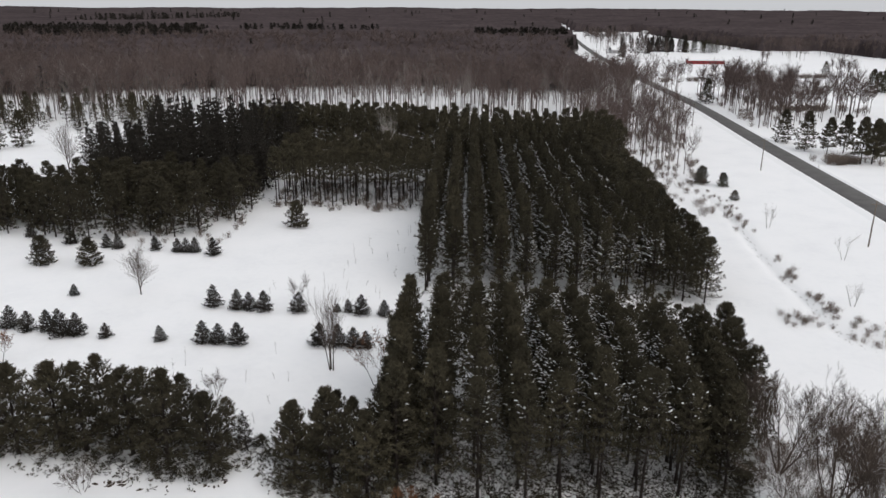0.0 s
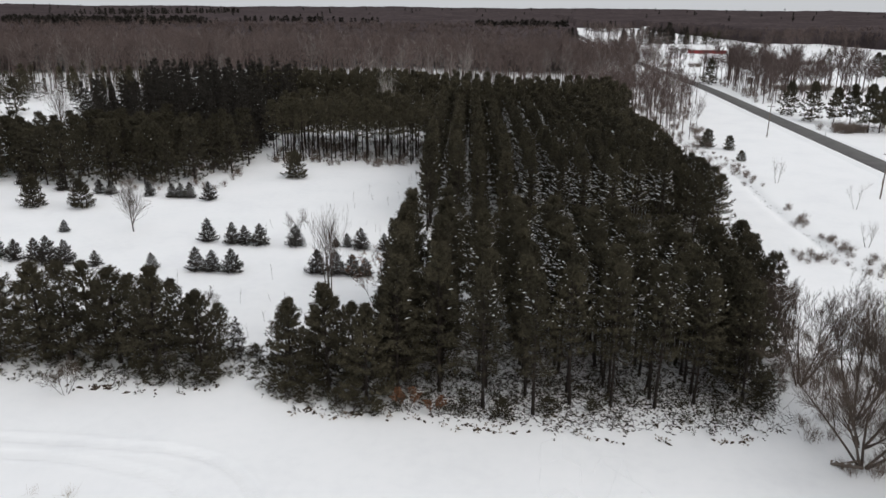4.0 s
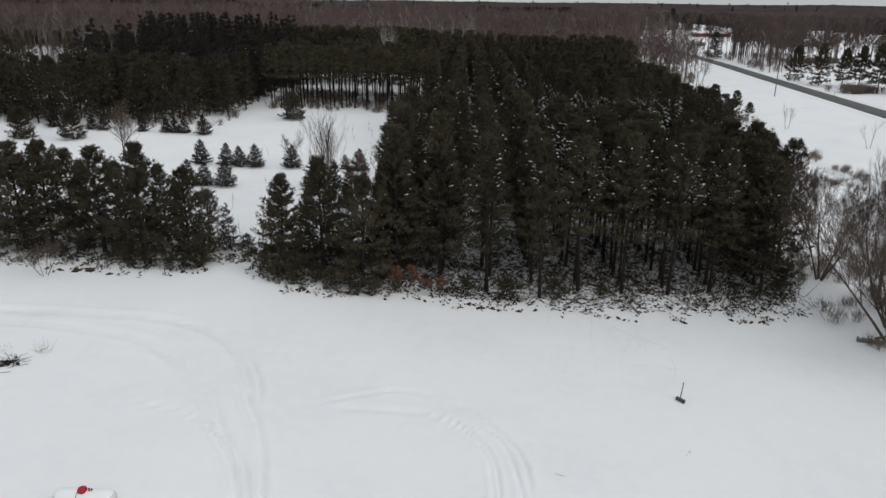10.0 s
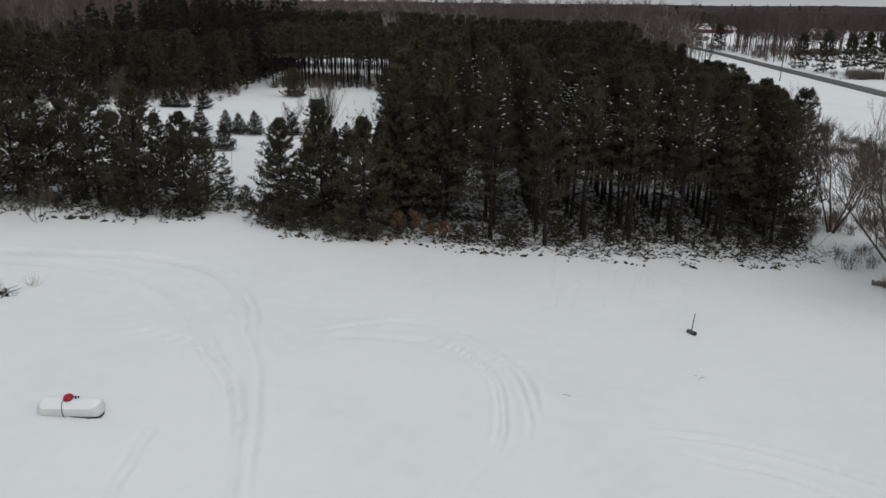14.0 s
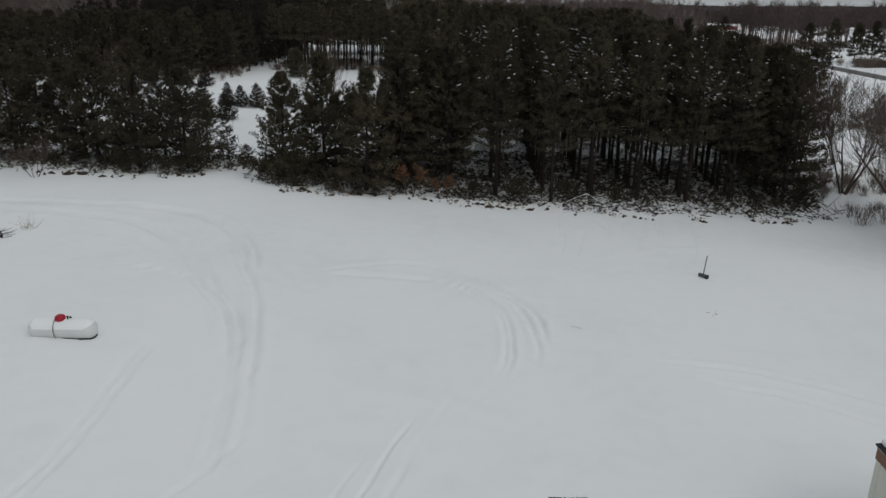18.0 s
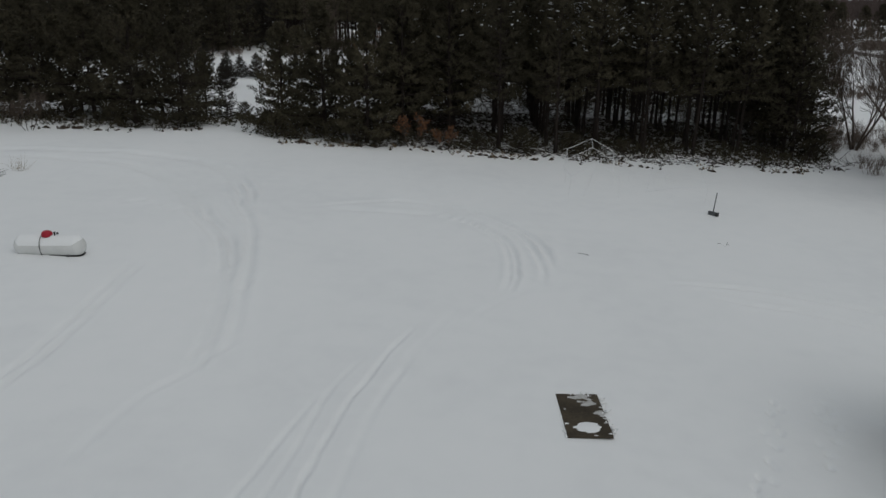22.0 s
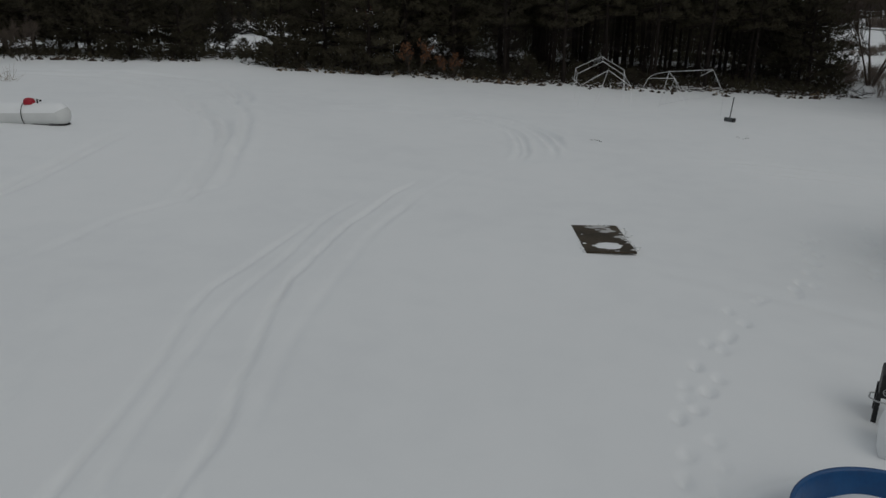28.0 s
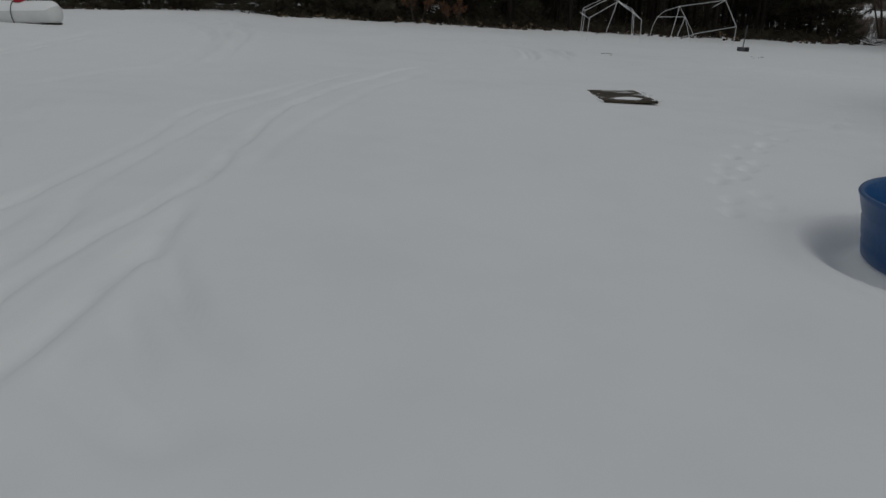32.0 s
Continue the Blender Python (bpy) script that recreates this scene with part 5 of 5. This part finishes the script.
# ---- the yard ----
def ground_z(x, y):
    return float(carved(np.array([x]), np.array([y]))[0])


def lathe(profile, sides=32, axis="z"):
    """A turned body from (radius, height) pairs."""
    n = len(profile)
    ang_l = np.arange(sides) * 2 * np.pi / sides
    v = np.array([[q * np.cos(a), q * np.sin(a), z] for q, z in profile for a in ang_l])
    if axis == "x":
        v = v[:, [2, 0, 1]]
    t = []
    for a in range(n - 1):
        for b in range(sides):
            c = (b + 1) % sides
            t += [(a * sides + b, a * sides + c, (a + 1) * sides + c), (a * sides + b, (a + 1) * sides + c, (a + 1) * sides + b)]
    return v, np.array(t)


# the gas tank
tank = thing("gas_tank", "white horizontal gas tank with a red dome half buried in snow", "gas tank", pose(-17.0, 25.75, float(land(-17, 25.75)) - 0.12, 0, 0, 1))
R, L2 = 0.42, 1.43
ends = [(R * math.cos(a), L2 - 0.34 + 0.34 * math.sin(a)) for a in np.linspace(0, math.pi / 2, 9)]
prof = [(max(q, 0.002), -z) for q, z in reversed(ends)] + ends[:-1] + [(0.002, ends[-1][1])]
v, t = lathe(prof, 40, "x")
part("shell", mesh_of("shell", [(v + [0, 0, R + 0.02], t, TANK_PAINT)], smooth=True), tank)
v2 = v * [0.985, 1.0, 1.0]
cap = v2.copy()
topside = np.clip(v2[:, 2] / R, 0, 1)
cap = cap * (1 + 0.0 * topside[:, None]) + np.column_stack([0 * topside, 0 * topside, 0.05 * topside**0.7 * (1 + 0.25 * waves(v2[:, 0], v2[:, 1], 0.9, 31)) - 0.03 * (1 - topside)])
part("snow_cover", mesh_of("snow_cover", [(cap + [0, 0, R + 0.02], t[v[t][:, :, 2].mean(1) > 0.2 * R], SNOW)], smooth=True), tank, "white snow lying along the top")
dome = lathe([(0.21, -0.03), (0.215, 0.04), (0.205, 0.1), (0.18, 0.15), (0.12, 0.19), (0.05, 0.21), (0.002, 0.215)], 24)
part("dome", mesh_of("dome", [(dome[0] + [-0.03, -0.05, 2 * R + 0.04], dome[1], RED_PLASTIC)], smooth=True), tank, "round red valve cover")
part("valve", mesh_of("valve", [(*tubes([(0.30, -0.08, 2 * R), (0.30, -0.08, 2 * R + 0.16), (0.42, -0.08, 2 * R + 0.12)], [(0.30, -0.08, 2 * R + 0.16), (0.30, -0.08, 2 * R + 0.2), (0.42, -0.08, 2 * R + 0.18)], np.array([0.03, 0.05, 0.05]), np.array([0.03, 0.04, 0.04]), 8), BLACK_STEEL)], smooth=True), tank, "small black valve knob")
arc = np.array([(-0.2 - 0.02 * math.sin(a), -(R + 0.03) * math.cos(a), R + 0.02 + (R + 0.06) * math.sin(a)) for a in np.linspace(-0.9, 1.35, 12)])
part("gas_line", mesh_of("gas_line", [(*tubes(arc[:-1], arc[1:], 0.013, 0.013, 6), BLACK_STEEL)], smooth=True), tank, "thin dark gas line")
# added black tube along the snow line, drawn for the shadow under the shell
half_w, run = math.sqrt(R**2 - (R - 0.1) ** 2), L2 - 0.26
rim_line = [(-run, -half_w), *((x, -half_w - 0.02) for x in np.linspace(-run + 0.1, run - 0.12, 9)), *((run + 0.16 * math.sin(q), -(half_w + 0.01) * math.cos(q)) for q in np.linspace(0.1, math.pi * 0.75, 8))]
rim_3d = np.array([(x, y, 0.095 + 0.012 * math.sin(7 * x)) for x, y in rim_line])
part("foot_rim", mesh_of("foot_rim", [(*tubes(rim_3d[:-1], rim_3d[1:], 0.032, 0.032, 8), BLACK_STEEL)], smooth=True), tank, "dark strip put in for the shade at the snow line")
for k in (-0.85, 0.85):
    part("saddle", solid("saddle", GREY_METAL, lambda bm: box(bm, k - 0.08, -0.36, -0.25, k + 0.08, 0.36, 0.14), 0.02), tank)

# the board lying in the snow
board_m = pose(3.33, 16.66, ground_z(3.33, 16.66) + 0.045, -0.6, 0.4, 2.6)
board = thing("wooden_board", "dark wet sheet of board partly covered with snow", "board", board_m)
part("sheet", solid("sheet", PLYWOOD, lambda bm: box(bm, -0.62, -1.16, -0.05, 0.62, 1.16, 0.0), 0.008), board)


def patch(points, height, seed, cells=56):
    """A thin uneven patch of snow: a dome over a ragged outline given by a field."""
    gx2, gy2 = np.meshgrid(np.linspace(-0.6, 0.6, cells), np.linspace(-1.14, 1.14, cells * 2))
    f = np.full(gx2.shape, -0.25)
    for px, py, rx, ry, amount in points:
        f = f + amount * np.exp(-(((gx2 - px) / rx) ** 2 + ((gy2 - py) / ry) ** 2) ** 2)
    r = np.random.default_rng(seed)
    f = f + 0.17 * waves(gx2, gy2, 0.6, seed) + 0.13 * waves(gx2 * 0.35, gy2, 0.2, seed + 1) + 0.02 * r.normal(size=f.shape)
    z = np.clip(f, -0.02, 1) * height
    c, n = cells, cells * 2
    idx = (np.arange(n - 1)[:, None] * c + np.arange(c - 1)[None]).ravel()
    keep = np.max([f.ravel()[idx + o] for o in (0, 1, c, c + 1)], axis=0) > 0
    idx = idx[keep]
    return np.stack([gx2, gy2, z + 0.004], -1).reshape(-1, 3), np.concatenate([np.stack([idx, idx + 1, idx + c + 1], 1), np.stack([idx, idx + c + 1, idx + c], 1)])


part("snow_patch", mesh_of("snow_patch", [(*patch([(0.02, -0.68, 0.33, 0.24, 0.8)], 0.05, 51), SNOW)], smooth=True), board, "oval patch of white snow")
tagged(part("snow_patch", mesh_of("snow_patch", [(*patch([(0.05, 1.0, 0.5, 0.16, 0.26), (0.22, 0.62, 0.36, 0.26, 0.27), (0.36, 0.1, 0.25, 0.12, 0.27), (0.55, -0.35, 0.1, 0.5, 0.2)], 0.03, 57), FROST)], smooth=True), board, "thin streaks of snow"), kind="stuff")

rd = np.random.default_rng(59)
side_y = np.linspace(-1.0, 1.15, 15)
banks = np.concatenate([np.column_stack([0.62 + rd.normal(0.0, 0.05, 15), side_y, np.full(15, -0.03)]), np.column_stack([np.linspace(-0.3, 0.6, 8), 1.15 + rd.normal(0, 0.03, 8), np.full(8, -0.03)]), np.column_stack([-0.64 + rd.normal(0.0, 0.02, 9), np.linspace(-1.1, 0.9, 9), np.full(9, -0.045)])])
tagged(part("snow_drift", mesh_of("snow_drift", [(*lumps(banks, 0.1, rd, 0.5), SNOW)], smooth=True), board, "snow drifted over the edges"), kind="stuff")

# two frames of pipe, the second one fallen in
def pipe_run(points, r=0.0135):
    p = np.array(points, float)
    return mesh_of("pipe", [(*tubes(p[:-1], p[1:], r, r, 8), PIPE)], smooth=True)


shelter = thing("shelter_frame", "bare white pipe frame of a gabled shelter standing in snow", "shelter frame")
for y, x0, x1, eave, peak, lean in ((48.0, 6.35, 9.5, 1.80, 2.56, 0.0), (45.2, 6.1, 9.05, 1.68, 2.46, 0.0), (42.0, 5.95, 8.85, 1.35, 2.22, -0.12)):
    zl, zr, mid_x = float(land(x0, y)), float(land(x1, y)), (x0 + x1) / 2 + 0.06
    part("arch", pipe_run([(x0 - 0.1, y, zl - 0.2), (x0, y + lean, eave), (mid_x, y + lean, peak), (x1, y + lean, eave - 0.08), (x1 + 0.06, y, zr - 0.2)]), shelter)
part("ridge_pipe", pipe_run([(7.98, 48, 2.56), (7.65, 45.2, 2.46)]), shelter)
part("side_pipe", pipe_run([(6.35, 48, 1.8), (6.1, 45.2, 1.68)]), shelter)
part("side_pipe", pipe_run([(9.5, 48, 1.72), (9.05, 45.2, 1.6), (8.85, 42, 1.27)]), shelter)
part("loose_pipe", pipe_run([(7.43, 41.9, 2.2), (6.75, 41.7, float(land(6.75, 41.7)))]), shelter)
part("loose_pipe", pipe_run([(5.95, 42, 1.3), (5.6, 43.6, 1.62)]), shelter)
wreck = thing("shelter_frame", "fallen white pipe frame of a shelter lying in snow", "shelter frame")
zg = lambda x, y: float(land(x, y)) - 0.05
for pts in ([(10.45, 46.9, zg(10.4, 46.9)), (10.6, 46.9, 0.75), (10.85, 46.9, 1.31), (10.95, 45.6, 1.68), (11.5, 44.3, 1.97), (13.27, 41.55, 2.33), (13.95, 41.3, 0.95), (13.9, 41.3, zg(13.9, 41.3))],
            [(10.85, 46.92, 1.31), (12.54, 46.8, 1.33)], [(12.54, 46.8, 1.33), (11.9, 46.2, zg(11.9, 46.2))], [(12.54, 46.8, 1.33), (12.9, 46.4, zg(12.9, 46.4))], [(12.54, 46.8, 1.33), (13.3, 46.2, zg(13.3, 46.2))],
            [(11.5, 44.3, 1.97), (12.0, 45.4, 1.6), (12.54, 46.8, 1.33)], [(11.5, 44.3, 1.97), (10.95, 43.8, zg(11, 43.8))], [(13.27, 41.55, 2.33), (12.7, 41.9, 1.95)], [(13.95, 41.3, 0.95), (12.3, 42.5, 0.55), (10.9, 43.2, 0.12)]):
    part("pipe", pipe_run(pts), wreck)

# an upright handle on a block
upright = thing("push_broom", "grey push broom standing upright in the snow", "broom", pose(13.76, 39.3, ground_z(13.76, 39.3) + 0.02, 0, 0, -55))
part("handle", mesh_of("handle", [(*tubes([(0.02, 0, 0.12)], [(0.07, 0.08, 1.3)], 0.032, 0.028, 8), GREY_METAL)], smooth=True), upright)
part("head", solid("head", GREY_METAL, lambda bm: box(bm, -0.27, -0.09, -0.02, 0.25, 0.09, 0.19), 0.03), upright)
part("bristles", solid("bristles", BLACK_STEEL, lambda bm: box(bm, 0.255, -0.1, -0.02, 0.35, 0.1, 0.2), 0.01), upright, "black end block")

# twigs, brush pile and grass on the field
def twig_pile(name, label, x, y, n, length, spread_r, mat, seed, flat=0.25, thick=0.018):
    r = np.random.default_rng(seed)
    a = np.column_stack([r.normal(0, spread_r, n), r.normal(0, spread_r, n), np.abs(r.normal(0, 0.06, n))])
    d = unit(np.column_stack([r.normal(size=n), r.normal(size=n), np.abs(r.normal(0, flat, n))]))
    ob = thing(name, label, "twigs", pose(x, y, ground_z(x, y)))
    tagged(part("twig", mesh_of("twig", [(*tubes(a, a + d * r.uniform(0.4, 1.0, (n, 1)) * length, thick, thick / 3, 4), mat)]), ob), kind="stuff")
    return ob


pile = twig_pile("brush_pile", "dark pile of cut branches on the snow", -28.6, 39.1, 46, 0.9, 0.4, BARK, 61, 0.5)
rr2 = np.random.default_rng(62)
clods = np.column_stack([rr2.normal(0, 0.4, 14), rr2.normal(0, 0.25, 14), np.full(14, 0.08)])
tagged(part("clod", mesh_of("clod", [(*lumps(clods, 0.16, rr2, 0.6), BARK)]), pile), kind="stuff")
twig_pile("twig", "broken twig lying on the snow", 5.17, 30.7, 3, 0.3, 0.1, BARK, 63, thick=0.011)
twig_pile("twig", "broken twigs lying on the snow", 12.57, 33.6, 5, 0.26, 0.2, BARK, 64, thick=0.011)
twig_pile("grass_stalks", "dry grass stalks standing in the snow", -27.5, 40.7, 26, 1.1, 0.2, GRASS, 65, 2.5, 0.007)
twig_pile("grass_stalks", "dry grass stalks standing in the snow", -30.2, 40.9, 16, 0.9, 0.25, GRASS, 66, 2.5, 0.007)
log = thing("log", "forked fallen log dusted with snow under the leafless trees", "log", pose(30.9, 49.5, float(land(30.9, 49.5)) + 0.16, 0, 0, -24))
part("stem", mesh_of("stem", [(*tubes([(-1.0, 0.05, 0.02), (-0.2, 0.0, 0.06), (0.5, 0.06, 0.1)], [(-0.2, 0.0, 0.06), (0.5, 0.06, 0.1), (1.3, -0.1, 0.3)], np.array([0.2, 0.19, 0.17]), np.array([0.19, 0.17, 0.13]), 12), POLE)], smooth=True), log)
part("fork", mesh_of("fork", [(*tubes([(-0.1, 0.05, 0.1), (0.4, 0.4, 0.22)], [(0.4, 0.4, 0.22), (1.1, 0.62, 0.5)], np.array([0.13, 0.11]), np.array([0.11, 0.07]), 10), POLE)], smooth=True), log)
part("snow_cover", mesh_of("snow_cover", [(*lumps(np.array([(-0.75, 0.0, 0.2), (-0.35, 0.02, 0.22), (0.1, 0.02, 0.25), (0.6, 0.03, 0.27)]), 0.17, np.random.default_rng(8), 0.45), SNOW)], smooth=True), log, "thin white snow along the top")

# the blue pool, holding snow
px, py, pr = POOL
pool_z = float(land(px - pr, py)) - 0.09
pool = thing("wading_pool", "round blue plastic pool filled with snow", "pool", pose(px, py, pool_z))
H = 0.69
wall_prof = [(pr - 0.14, 0.0), (pr - 0.09, 0.05), (pr - 0.07, 0.18), (pr - 0.08, 0.21), (pr - 0.06, 0.25), (pr - 0.035, 0.42), (pr - 0.045, 0.45), (pr - 0.025, 0.49), (pr + 0.015, H - 0.05), (pr + 0.03, H - 0.02), (pr + 0.02, H), (pr - 0.015, H), (pr - 0.03, H - 0.03), (pr - 0.09, 0.3), (pr - 0.12, 0.1)]
part("wall", mesh_of("wall", [(*lathe(wall_prof, 72), BLUE_PLASTIC)], smooth=True), pool)
fill = lathe([(pr - 0.075, 0.36), (pr - 0.25, 0.39), (pr - 0.6, 0.43), (0.2, 0.42), (0.002, 0.42)], 48)
part("snow_fill", mesh_of("snow_fill", [(fill[0] + np.column_stack([0 * fill[0][:, 0], 0 * fill[0][:, 0], 0.02 * waves(fill[0][:, 0], fill[0][:, 1], 0.7, 71)]), fill[1], SNOW)], smooth=True), pool, "smooth white snow")

# the black grill and the snowed-over box beside it
grill = thing("grill", "black steel grill with round vents on four legs", "grill", pose(6.61, 8.62, ground_z(6.3, 8.4) + 0.0, 0, 0, -28))
firebox = part("firebox", solid("firebox", BLACK_STEEL, lambda bm: box(bm, -0.29, -0.25, 0.44, 0.55, 0.25, 0.84), 0.03), grill)
for lx in (-0.28, 0.5):
    for ly in (-0.2, 0.2):
        part("leg", solid("leg", BLACK_STEEL, lambda bm: box(bm, lx - 0.035, ly - 0.035, -0.05, lx + 0.035, ly + 0.035, 0.5), 0.006), grill)
for vx, vz in ((-0.1, 0.72), (-0.18, 0.56)):
    ring_p = np.array([(vx + 0.055 * math.cos(a), -0.262, vz + 0.055 * math.sin(a)) for a in np.linspace(0, 2 * math.pi, 17)])
    vent = part("vent", mesh_of("vent", [(*merged(tubes(ring_p[:-1], ring_p[1:], 0.006, 0.006, 5), tubes([(vx - 0.05, -0.262, vz), (vx, -0.262, vz - 0.05)], [(vx + 0.05, -0.262, vz), (vx, -0.262, vz + 0.05)], 0.006, 0.006, 5)), CHROME)], smooth=True), firebox, "pale round vent")
loop = np.array([(-0.34, -0.2, 0.5), (-0.40, -0.24, 0.5), (-0.41, -0.36, 0.48), (-0.3, -0.42, 0.46), (0.1, -0.4, 0.45), (0.14, -0.26, 0.47)])
part("rail", mesh_of("rail", [(*tubes(loop[:-1], loop[1:], 0.012, 0.012, 6), CHROME)], smooth=True), grill, "bent chrome rail")
crate = thing("storage_box", "low box buried under a rounded cap of snow", "box", pose(6.28, 7.62, ground_z(6.5, 7.5) - 0.05, 0, 0, -28))
part("body", solid("body", GREY_WALL, lambda bm: box(bm, -0.36, -0.4, 0, 0.6, 0.4, 0.2), 0.03), crate)
part("snow_cover", solid("snow_cover", SNOW, lambda bm: box(bm, -0.42, -0.46, 0.03, 0.66, 0.46, 0.5), 0.16, True), crate, "thick rounded cap of snow")

# the shed
shed = thing("shed", "cream shed with brown trim and a snowy roof", "shed", pose(12.05, 17.2, ground_z(12.05, 17.2)))
part("wall", solid("wall", CREAM, lambda bm: box(bm, 0.0, -6, 1.02, 0.12, 0, 2.58)), shed)
part("wall", solid("wall", CREAM, lambda bm: box(bm, 0.12, -0.12, -0.1, 4, 0, 3.0)), shed)
part("wall", solid("wall", CREAM, lambda bm: box(bm, 0.12, -6, -0.1, 4, -5.88, 3.0)), shed)
part("wall", solid("wall", CREAM, lambda bm: box(bm, 3.88, -5.88, -0.1, 4, -0.12, 3.4)), shed)
part("skirt", solid("skirt", WHITE_PAINT, lambda bm: box(bm, 0.0, -6, 0.02, 0.12, 0, 0.53)), shed, "white lower panel")
part("sill_board", solid("sill_board", BLACK_STEEL, lambda bm: box(bm, 0.005, -6, -0.12, 0.12, 0, 0.02)), shed, "black foot board")
part("band", solid("band", BROWN, lambda bm: box(bm, -0.02, -6, 0.53, 0.12, 0.01, 1.02), 0.004), shed, "brown trim board")
part("fascia", solid("fascia", BROWN, lambda bm: box(bm, -0.03, -6.05, 2.58, 0.12, 0.02, 2.96), 0.004), shed, "brown trim board")
part("roof_edge", solid("roof_edge", WHITE_PAINT, lambda bm: box(bm, -0.05, -6.1, 2.96, 0.1, 0.04, 3.0), 0.004), shed, "thin white strip")
for k in range(12):
    part("rib", solid("rib", CREAM, lambda bm: box(bm, -0.012, -0.25 - 0.48 * k, 1.03, 0.0, -0.21 - 0.48 * k, 2.57)), shed)


def slope(bm, z0, z1, x0, thick):
    vs = [bm.verts.new(q) for q in ((x0, 0.06, z0), (4.1, 0.06, z1), (4.1, -6.12, z1), (x0, -6.12, z0), (x0, 0.06, z0 + thick), (4.1, 0.06, z1 + thick), (4.1, -6.12, z1 + thick), (x0, -6.12, z0 + thick))]
    for f in ((3, 2, 1, 0), (4, 5, 6, 7), (0, 1, 5, 4), (1, 2, 6, 5), (2, 3, 7, 6), (3, 0, 4, 7)):
        bm.faces.new([vs[q] for q in f])


part("roof", solid("roof", ROOF, lambda bm: slope(bm, 3.0, 3.5, -0.08, 0.05)), shed)
part("snow_cover", solid("snow_cover", SNOW, lambda bm: slope(bm, 3.07, 3.57, 0.06, 0.14), 0.03, True), shed, "white snow lying on the roof")
